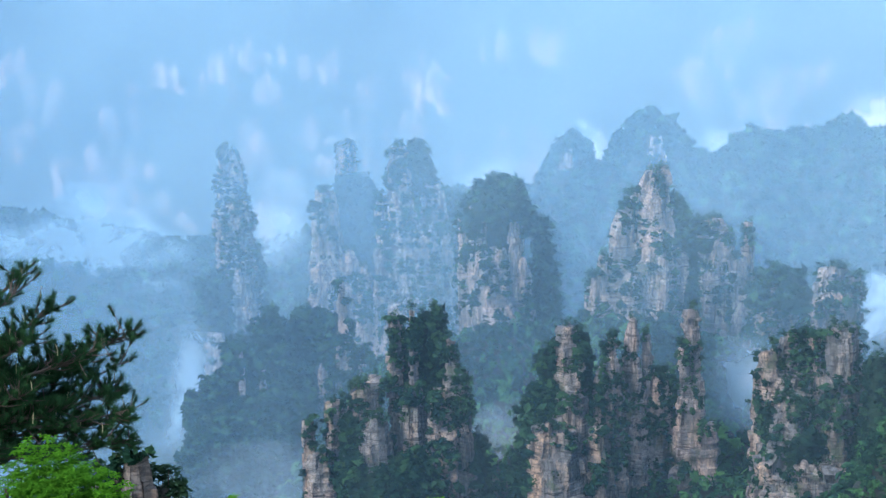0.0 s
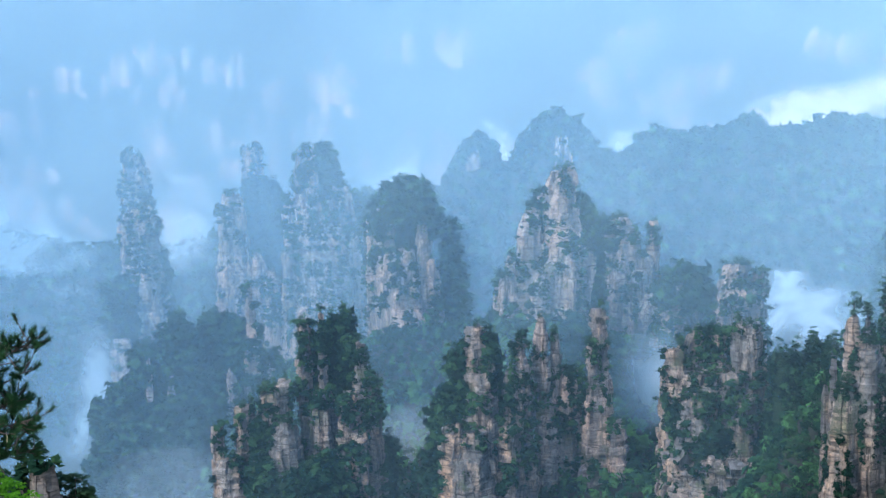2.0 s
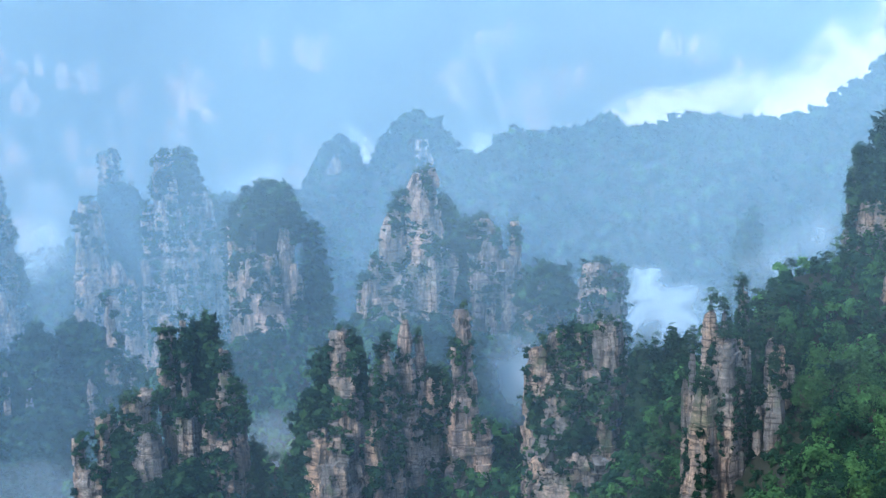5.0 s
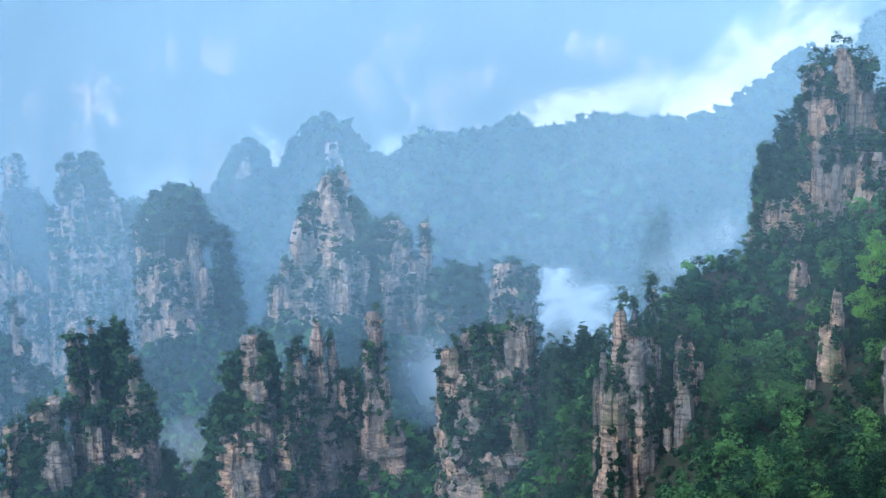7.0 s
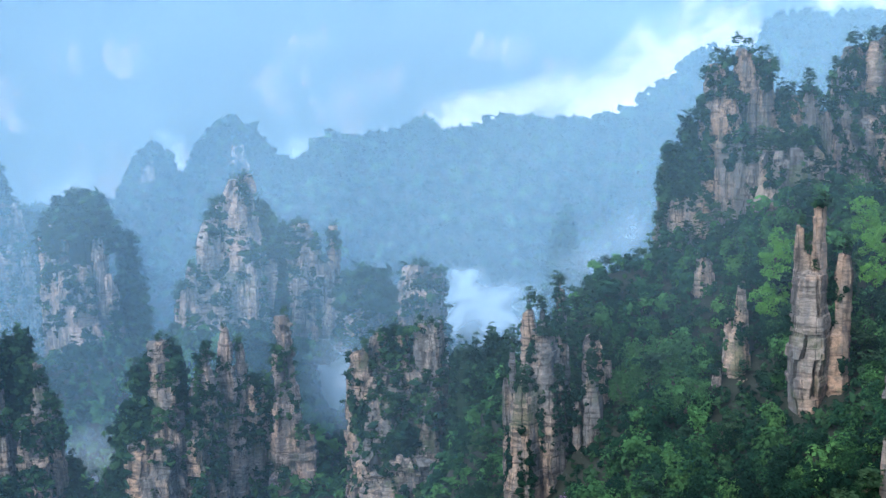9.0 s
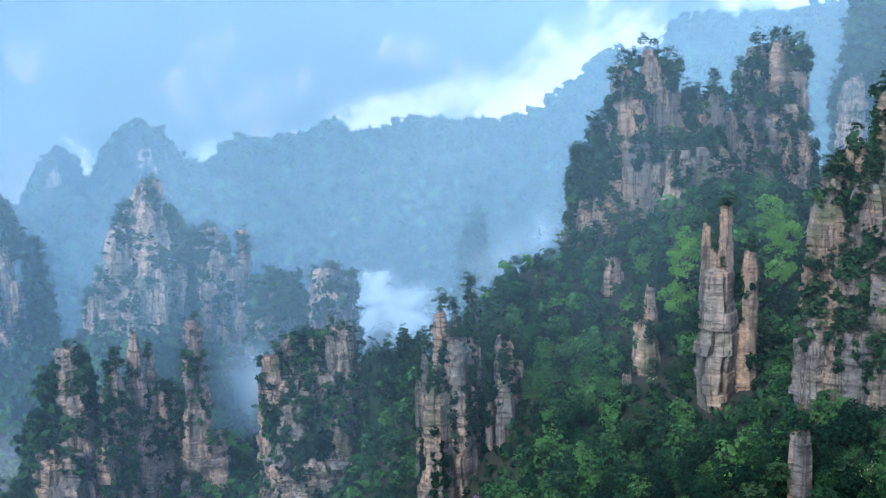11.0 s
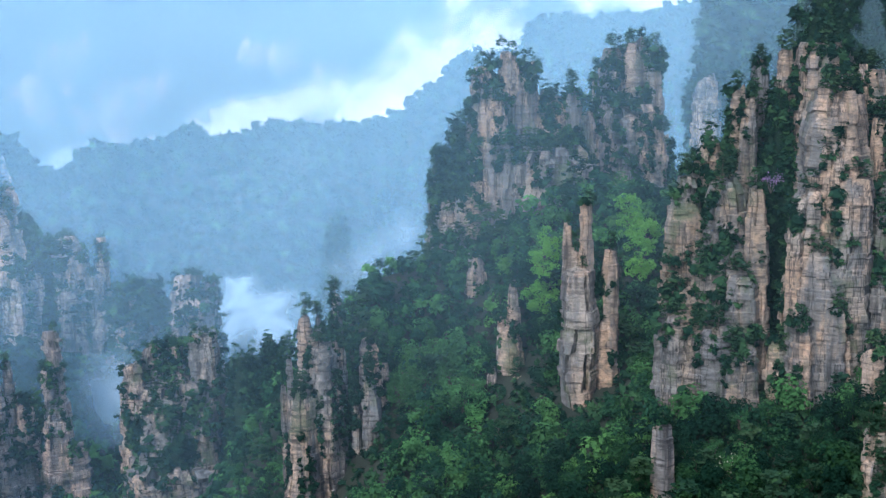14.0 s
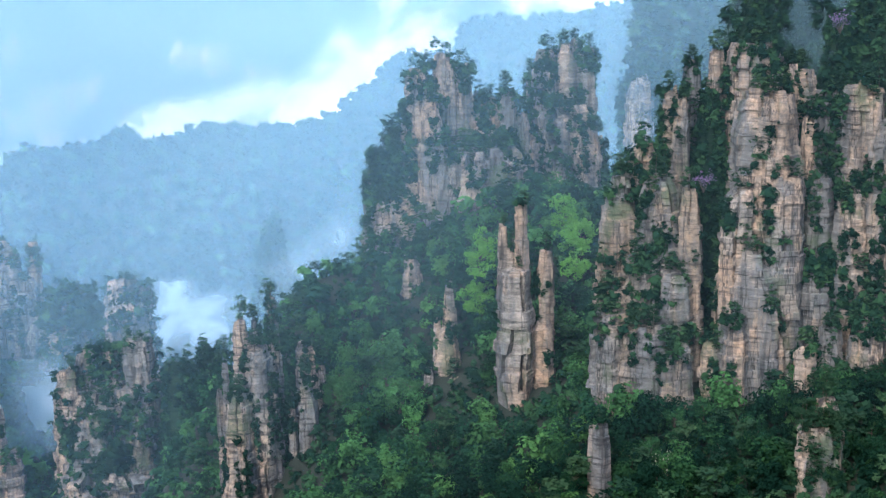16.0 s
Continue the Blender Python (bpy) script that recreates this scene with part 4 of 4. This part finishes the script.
forest("front_forest", 13, 47, 400, 462, 6.8, 9.5, 560, DARKENED, "dense broadleaf forest at the slope foot, leaves darkened for gorge shade", 12)
forest("slope_forest", 13, 47, 462, 560, 7.2, 10.0, 420, BROAD, "dense dark green broadleaf forest on a steep slope", 1)
forest("slope_pines", 13, 47, 405, 660, 15, 12.0, 150, PINE, "dark pines among the broadleaf trees", 2, "pine")
forest("upper_forest", 13, 47, 560, 720, 6.6, 9.0, 60, BROAD, "dark green forest below the cliffs", 3)
forest("fresh_forest", 21, 35, 405, 640, 14, 11.0, 420, DULL_FRESH, "bright young green trees scattered over the slope", 4, patchy=0.5)
forest("valley_forest", -10, 18, 850, 1300, 8.0, 10.0, 16, BROAD, "misty green forest between the pillars", 5)
forest("gorge_forest", -18, 18, 600, 850, 7.6, 9.5, 40, BROAD, "dark green forest at the feet of the pillars", 13)
forest("undergrowth", 13, 47, 395, 640, 3.4, 3.8, 14, SHRUB, "low dark green undergrowth between the trees", 7, clear=False)
forest("ridge_fresh_forest", -21, 47, 1650, 2420, 42, 14.0, 10, DULL_FRESH, "lighter green trees on a hazy far ridge", 8, patchy=0.5)
forest("crest_forest", -21, 47, 2225, 2325, 9.5, 13.0, 10, DARKENED, "treeline on a hazy far ridge", 9)
forest("valley_fresh_forest", -2.5, 16, 640, 1250, 14, 10.5, 26, DULL_FRESH, "fresh green trees in the misty valley", 10, patchy=0.4)
forest("ridge_forest", -21, 47, 1650, 2420, 15.0, 14.0, 8, DARKENED, "blue-green forest on a hazy far ridge", 6)


# ---- single trees on the near slope ----
BRIGHT_TREES = [(28.3, 540, 12), (28.6, 547, 13), (28.0, 547, 11), (28.4, 556, 13), (28.8, 560, 12), (31.6, 563, 13), (32.0, 555, 13),
                (32.3, 562, 12), (32.1, 544, 12), (31.4, 568, 13), (22.9, 535, 11), (23.7, 529, 12), (24.6, 527, 12), (25.1, 516, 10),
                (23.9, 517, 11), (23.3, 542, 11), (24.6, 535, 12), (25.5, 521, 10), (22.6, 528, 10)]
bright_models = [broadleaf_tree(700 + k, FRESH, "bright fresh green broadleaf tree on the slope", "bright trees", 9.0, 2000) for k in range(4)]
fresh_models = [broadleaf_tree(710 + k, DULL_FRESH, "mid green broadleaf tree in young leaf on the slope", "fresh trees", 9.0, 2000) for k in range(4)]
dark_models = [broadleaf_tree(720 + k, DARKENED if k < 3 else BROAD, "dark green broadleaf tree on the forest slope", "slope trees", 9.0, 2000) for k in range(5)]


def stand(models, index, bearing, distance, height, turn):
    x, y = spot(bearing, distance)
    z = float(ground_height(bearing, distance)[0]) - 0.4
    s = height / 9.0
    if index < len(models):
        models[index].matrix_basis = pose(x, y, z, 0, 0, turn) @ Matrix.Diagonal((s, s, s, 1))
    else:
        copy_thing(models[index % len(models)], pose(x, y, z, 0, 0, turn)).scale = (s, s, s)


for k, (tb, td, th) in enumerate(BRIGHT_TREES):
    stand(bright_models if tb > 27 else fresh_models, k if tb > 27 else k - 10, tb, td, 1.3 * th, 67.0 * k)
slope_rng = np.random.default_rng(88)
placed = 0
while placed < 170:
    tb, td = slope_rng.uniform(15, 46), slope_rng.uniform(410, 560)
    tx, ty = spot(tb, td)
    if all(math.hypot(tx - spot(c[0], c[1])[0], ty - spot(c[0], c[1])[1]) > 0.5 * c[4] + 3 for cs in PILLARS.values() for c in cs) and all(
            abs(tb - cb) * cd / 57.3 > 0.5 * cw + 4 or td > cd or td < cd - room for cb, cd, cw, room in CLEARINGS):
        stand(dark_models, placed, tb, td, slope_rng.uniform(7, 12.5), slope_rng.uniform(0, 360))
        placed += 1


# ---- flowering bushes ----
def flowering_bush(bearing, distance, height, size, blossom, label, seed):
    """A leafy bush with loose clusters of blossom; height None: it stands on the ground."""
    rng = np.random.default_rng(seed)
    x, y = spot(bearing, distance)
    z = float(ground_height(bearing, distance)[0]) if height is None else height
    bush = new("flowering_bush")
    bush.location = (x, y, z)
    stems, leaves, flowers = [], [], []
    for k in range(9):
        ang = rng.uniform(0, 2 * np.pi)
        tip = np.array([math.cos(ang) * 0.45, math.sin(ang) * 0.45, rng.uniform(0.5, 0.95)]) * size
        stems.append(tube(np.stack([np.zeros(3), 0.5 * tip + np.array([0, 0, 0.1 * size]), tip]), [0.03 * size, 0.02 * size, 0.008 * size], 5))
        leaves.append(tip + rng.normal(0, 0.16, (40, 3)) * size)
        flowers.append(tip + rng.normal(0, 0.17, (26, 3)) * size + np.array([0, -0.05, 0.08]) * size)
    part("stems", *joined(stems), BARK, bush)
    part("foliage", *spray(np.concatenate(leaves), rng.uniform(0.03, 0.07, 360) * size, rng, 0.6), SHRUB, bush)
    part("blossom", *spray(np.concatenate(flowers), rng.uniform(0.025, 0.05, 234) * size, rng, 0.8), blossom, bush, label.split(" bush")[0] + " petals")
    tagged(bush, label, "bush", "flowering bushes")


PURPLE = leaf_material("purple_petals", (0.30, 0.16, 0.40), (0.45, 0.26, 0.55), (0.6, 0.4, 0.7), 0.3, 0.5)
WHITE = leaf_material("white_petals", (0.22, 0.25, 0.18), (0.34, 0.36, 0.27), (0.5, 0.5, 0.4), 0.3, 0.5)
flowering_bush(20.5, 500, None, 6.0, PURPLE, "pale purple rhododendron bush in the forest", 801)
flowering_bush(36.9, 481, 366.5, 5.0, PURPLE, "pale purple rhododendron bush on a cliff ledge", 802)
flowering_bush(41.7, 476, 416.5, 5.0, PURPLE, "pale purple rhododendron bush on the cliff top", 803)
flowering_bush(33.3, 486, 334.0, 5.0, WHITE, "white rhododendron bush on a cliff ledge", 804)
flowering_bush(35.3, 434, None, 8.5, WHITE, "white blossom bush at the forest edge", 805)


# ---- far cliffs ----
def far_cliff(bearing, distance, base, width, high, rng):
    """A blunt many-sided cliff with uneven beds and a broken top."""
    sides, rows = 14, 7
    a = np.linspace(0, 2 * np.pi, sides, endpoint=False)[None, :] + 0 * np.arange(rows)[:, None]
    h = np.linspace(0, 1, rows)[:, None] + 0 * a
    square = (np.abs(np.cos(a)) ** 5 + np.abs(np.sin(a)) ** 5) ** -0.2
    rad = 0.5 * width * square * (1.1 - 0.25 * h) * (1 + 0.12 * rng.normal(0, 1, (1, sides)) + 0.06 * rng.normal(0, 1, a.shape))
    z = base - 30 + (high + 30) * h - 0.3 * high * rng.uniform(0, 1, (1, sides)) * h ** 3
    rad[-1] *= 0.35
    x, y = spot(bearing, distance)
    verts = np.stack([x + np.cos(a) * rad, y + np.sin(a) * rad * 0.6, z], -1).reshape(-1, 3)
    return verts, grid_faces(rows, sides, True)


def far_cliffs():
    rng = np.random.default_rng(77)
    for k in range(150):
        b, d = rng.uniform(-18, 27), rng.uniform(2940, 3600)
        if vnoise(np.array([b / 3.0]), np.array([d / 200.0]), np.zeros(1), 3)[0] < 0.42:
            continue
        z = float(ground_height(b, d)[0])
        thing = tagged(new("distant_cliff"), "pale pink cliff with forest lost in blue haze", "cliff", "distant cliffs")
        for _ in range(rng.integers(3, 7)):
            w, high = rng.uniform(12, 38), rng.uniform(20, 80)
            part("rock_face", *far_cliff(b + rng.normal(0, 0.5), d + rng.normal(0, 20), z, w, high, rng), FAR_CLIFF, thing)


FAR_CLIFF = rock_material("hazy_cliff_rock", (0.74, 0.52, 0.47), (0.78, 0.52, 0.43), (0.10, 0.12, 0.10), 6.0)
far_cliffs()


# ---- haze and mist ----
def veil(name, radius, b0, b1, z0, z1, mat, label, waves=0.0, soft=False, seed=0, lean=0.0, fullness=1.0, slant=0.0, thin=0.0):
    nb, nz = (160, 70) if thin else (60, 24)
    b = np.linspace(b0, b1, nb)[None, :] + np.zeros((nz, 1))
    z = np.linspace(z0, z1, nz)[:, None] + 0 * b
    r = radius + waves * (fbm(b / 4, z / 80, 0 * b, seed, 2) - 0.5) * 2
    r = r + lean * (z - z0)
    x, y = spot(b, r)
    # thin: the height over the ground at which the haze has its full density; it lies thicker round the great tower
    fade = np.clip((z - ground_height(b.ravel(), r.ravel()).reshape(b.shape)) / thin, 0, 1) * np.interp(b, [18, 25], [0.5, 1.0]) if thin else np.ones(b.shape)
    fade = fade.ravel()
    if soft:
        u, v = np.linspace(-1, 1, nb)[None, :] + 0 * b, np.linspace(-1, 1, nz)[:, None] + 0 * b
        ca, sa = math.cos(slant), math.sin(slant)
        slim = 1.0 + 1.2 * abs(math.sin(2 * slant))
        fade = np.clip(1 - np.hypot(u * ca + v * sa, (v * ca - u * sa) * slim), 0, 1) * fullness
        fade = (fade - 1.2 * (1 - np.clip(1 - np.maximum(np.abs(u), np.abs(v)), 0, 0.25) / 0.25)).ravel()
    ob = new(name, mesh_from(name, np.stack([x, y, z], -1).reshape(-1, 3), grid_faces(nz, nb, False), mat, True, fade))
    return tagged(ob, label, "mist", kind="stuff")


# see-through blue sheets at set distances: the air's haze is put into their colour
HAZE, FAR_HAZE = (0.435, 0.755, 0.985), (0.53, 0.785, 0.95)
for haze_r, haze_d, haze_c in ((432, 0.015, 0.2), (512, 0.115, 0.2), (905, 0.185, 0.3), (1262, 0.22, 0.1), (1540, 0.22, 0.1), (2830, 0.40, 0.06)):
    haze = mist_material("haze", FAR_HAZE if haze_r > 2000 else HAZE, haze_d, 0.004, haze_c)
    veil("haze", haze_r, -30, 60, -250, 620, haze, "thin blue sheet standing in for valley haze", 30.0 if haze_r == 905 else 12.0, seed=int(haze_r), thin=45.0 if haze_r < 500 else 90.0 if haze_r < 600 else 0.0)

MIST_BANKS = [
    (1250, -12.48, -7.96, -31, 147, 0.65, 55),
    (840, -12.4, -3.0, 80, 165, 0.2, 0),
    (865, -0.04, 4.21, 90, 180, 0.3, 0),
    (890, 9.59, 13.53, 141, 212, 0.5, 0),
    (1280, 13.00, 22.10, 70, 156, 0.62, 0),
    (1225, 18.6, 24.6, 120, 233, 0.38, 40),
    (1950, -8.69, -3.54, -6, 143, 0.38, 0),
    (1950, -1.11, 4.49, 84, 173, 0.55, 0),
    (2480, 9.26, 11.24, 49, 136, 0.5, 0),
    (2480, 4.93, 6.63, 39, 142, 0.7, 0),
    (2650, 17.45, 29.54, -69, 413, 1, 45),
    (2680, 26.55, 39.85, 252, 423, 1, 8),
    (2700, 13.88, 23.60, 19, 261, 0.65, 28),
    (1900, -19.00, -7.91, -89, 170, 0.4, 5),
]
for bank_number, (bank_r, bank_b0, bank_b1, bank_z0, bank_z1, bank_d, bank_slant) in enumerate(MIST_BANKS):
    cloud = bank_r > 2600
    pool = bank_r > 1600 or bank_r == 1280
    bank = mist_material("mist", (0.96, 0.98, 1.0) if cloud else (0.5, 0.78, 1.0) if bank_number == len(MIST_BANKS) - 1 else (0.62, 0.82, 0.98), bank_d, 0.005 if cloud else 0.014, 0.2, True, scatter=0.1 if pool else 0.4)
    veil("mist_bank", bank_r, bank_b0, bank_b1, bank_z0, bank_z1, bank, "white mist drifting between the rock pillars", 8.0, True,
         40 + bank_number, 0.2 if cloud else 1.0 if pool else 0.3, 1.7 if cloud else 1.0 + 0.35 * bank_d, radians(bank_slant))


# ---- foreground on the lookout's own slope ----
def ground_at(x, y):
    return float(ground_height(np.degrees(np.arctan2(x, y)), np.hypot(x, y))[0])


def needles(tips, dirs, rng, per=110, length=0.085):
    """Brushes of fine needles round shoot ends: three-cornered blades."""
    n = len(tips) * per
    i = np.repeat(np.arange(len(tips)), per)
    t, d = tips[i], dirs[i]
    back = rng.uniform(0, 1, (n, 1))
    base = t - d * back * 0.11
    out = rng.normal(0, 1, (n, 3))
    out -= d * (out * d).sum(1)[:, None]
    out /= np.linalg.norm(out, axis=1)[:, None]
    way = out * rng.uniform(0.5, 1.0, (n, 1)) + d * rng.uniform(0.5, 1.1, (n, 1)) + np.array([0, 0, 0.15])
    way /= np.linalg.norm(way, axis=1)[:, None]
    end = base + way * length * rng.uniform(0.7, 1.2, (n, 1))
    side = np.cross(way, out + 0.3) * 0.0042
    return np.stack([base - side, base + side, end], 1).reshape(-1, 3), np.arange(3 * n).reshape(-1, 3)


def foreground_pine():
    rng = np.random.default_rng(9)
    bx, by = spot(-20.6, 16.0)
    gz = ground_at(bx, by)
    tree = new("pine_tree")
    tree.location = (bx, by, gz)
    foot = np.array([bx, by, gz])
    u = np.linspace(0, 1, 14)
    top = EYE - 2.2
    trunk = np.stack([0.25 * np.sin(u * 3), 0.2 * u, u * (top - gz)], -1)
    wood, tips, dirs, shoots = [tube(trunk, 0.17 * (1 - 0.85 * u) + 0.01, 10)], [], [], []
    # limbs: bearing and elevation of the end, where on the trunk they start, how full they are
    limbs = [(-15.83, -11.90, 0.8, 16), (-16.20, -12.74, 0.7, 16), (-14.76, -13.37, 0.5, 20), (-15.62, -14.43, 0.5, 24), (-13.83, -15.41, 0.4, 26), (-12.12, -14.51, 0.5, 24), (-12.95, -14.86, 0.4, 20), (-13.25, -14.63, 0.4, 20), (-12.54, -15.62, 0.3, 22), (-14.53, -16.39, 0.2, 30), (-12.86, -16.64, 0.1, 26), (-12.23, -17.31, 0.0, 24), (-12.39, -18.39, -0.1, 22), (-13.41, -18.34, -0.1, 22), (-14.70, -18.63, -0.1, 24), (-14.00, -17.67, -0.1, 26), (-15.85, -17.28, 0.1, 30), (-16.53, -15.58, 0.3, 34), (-15.10, -15.72, 0.3, 30), (-16.19, -16.43, 0.2, 30), (-15.00, -17.06, 0.1, 30), (-17.62, -14.04, 0.6, 30), (-12.93, -17.56, 0.0, 24), (-12.54, -16.56, 0.1, 22), (-19.41, -16.08, 0.3, 24), (-17.79, -18.29, -0.1, 30), (-16.25, -14.58, 0.3, 30)]
    for b, e, start, full in limbs:
        d = 16.0 + rng.uniform(-0.5, 0.5)
        ex, ey = spot(b, d)
        end = np.array([ex, ey, EYE + d * math.tan(math.radians(e))]) - foot
        w = np.clip((end[2] - start) / (top - gz), 0.3, 0.98)
        root = np.array([np.interp(w, u, trunk[:, i]) for i in range(3)])
        v = np.linspace(0, 1, 10)[:, None]
        line = root + (end - root) * v
        line[:, 2] += -0.14 * np.sin(v[:, 0] * np.pi) * np.linalg.norm(end - root) * 0.5
        wood.append(tube(line, 0.022 * (1.15 - v[:, 0]) + 0.004, 6))
        for k in range(2 * full):
            f = 1 - rng.uniform(0, 0.75) ** 1.3 if k else 1.0
            at = np.array([np.interp(f, v[:, 0], line[:, i]) for i in range(3)])
            run = (end - root) / np.linalg.norm(end - root)
            way = run * rng.uniform(0.2, 0.7) + rng.normal(0, 0.55, 3) * np.array([1, 1, 0.6]) + np.array([0, 0, 0.3])
            way /= np.linalg.norm(way)
            far = at + way * rng.uniform(0.12, 0.34) * (1 if k else 0.3)
            wood.append(tube(np.stack([at, 0.5 * (at + far) - np.array([0, 0, 0.02]), far]), [0.007, 0.006, 0.004], 5))
            tips.append(far)
            dirs.append(way * 0.8 + np.array([0, 0, 0.3]))
            if rng.uniform() < 0.05:
                shoots.append(tube(np.stack([far, far + np.array([0.004, 0, 0.06]), far + np.array([rng.normal(0, 0.012), 0, rng.uniform(0.09, 0.16)])]), [0.006, 0.005, 0.002], 5))
    tips, dirs = np.array(tips), np.array(dirs)
    dirs /= np.linalg.norm(dirs, axis=1)[:, None]
    part("trunk", *joined(wood), BARK, tree, "dark rough bark on trunk and limbs")
    tagged(part("needles", *needles(tips, dirs, rng), NEEDLE, tree, "dense dark green needle brushes"), kind="stuff")
    for v, f in shoots:
        part("shoot", v, f, SHOOT, tree)
    tagged(tree, "dark green pine with long needle brushes and pale upright shoots", "pine tree")


def leaf_crown(centre, radius, count, size, rng, squash=0.8):
    """Pointed leaves in drooping sprays."""
    d = rng.normal(0, 1, (count // 6, 3))
    d /= np.linalg.norm(d, axis=1)[:, None]
    mid = centre + d * radius * rng.uniform(0.55, 1.05, (count // 6, 1)) * np.array([1, 1, squash])
    mid = np.repeat(mid, 6, 0)
    ang = np.tile(np.arange(6) * 2 * np.pi / 6, count // 6) + rng.normal(0, 0.35, len(mid))
    way = np.stack([np.cos(ang), np.sin(ang), rng.uniform(-0.55, 0.25, len(mid))], -1)
    way /= np.linalg.norm(way, axis=1)[:, None]
    side = np.cross(way, np.array([0, 0, 1.0]))
    side /= np.linalg.norm(side, axis=1)[:, None]
    s = size * rng.uniform(0.6, 1.25, (len(mid), 1))
    fold = np.array([0, 0, 1.0]) * s * 0.12
    v = np.stack([mid, mid + way * s * 0.5 + side * s * 0.24 + fold, mid + way * s, mid + way * s * 0.5 - side * s * 0.24 + fold], 1)
    return v.reshape(-1, 3), np.arange(4 * len(mid)).reshape(-1, 4)


def sapling(bearing, elevation, distance, radius, count, label, seed, size=0.055):
    rng = np.random.default_rng(seed)
    x, y = spot(bearing, distance)
    gz = ground_at(x, y)
    tree = new("young_tree")
    tree.location = (x, y, gz)
    high = EYE + distance * math.tan(math.radians(elevation)) - gz
    u = np.linspace(0, 1, 8)
    stem = np.stack([0.1 * np.sin(4 * u), 0.05 * u, u * high], -1)
    wood = [tube(stem, 0.05 * (1 - 0.8 * u) + 0.004)]
    crowns = []
    for k in range(9):
        off = rng.normal(0, 0.45, 3) * radius * np.array([1, 1, 0.8]) if k else np.zeros(3)
        c = np.array([0, 0, high]) + off - np.array([0, 0, 0.25 * radius])
        wood.append(tube(np.stack([stem[5], 0.5 * (stem[5] + c), c]), [0.014, 0.01, 0.005], 5))
        crowns.append(leaf_crown(c, radius * rng.uniform(0.4, 0.6), count // 9, size, rng))
    part("stem", *joined(wood), BARK, tree)
    part("leaves", *joined(crowns), YOUNG, tree, "bright fresh green pointed leaves")
    tagged(tree, label, "young tree")


NEEDLE = leaf_material("long_needles", (0.011, 0.036, 0.017), (0.026, 0.070, 0.028), (0.060, 0.135, 0.042), 0.2, 0.8)
SHOOT = plain("pine_shoot", (0.32, 0.30, 0.16), 0.8, 20.0)
YOUNG = leaf_material("young_leaves", (0.035, 0.12, 0.010), (0.08, 0.24, 0.018), (0.15, 0.35, 0.03), 0.45, 1.5)
foreground_pine()
sapling(-16.79, -19.78, 12.0, 0.66, 14000, "bright green young broadleaf tree beside the pine", 61)
sapling(-18.78, -20.18, 12.4, 0.75, 8000, "bright green young broadleaf tree beside the pine", 62)
sapling(-8.47, -20.89, 13.0, 0.06, 90, "small fresh green sapling tip", 63)
sapling(-0.53, -21.26, 13.0, 0.06, 90, "small fresh green sapling tip", 64)
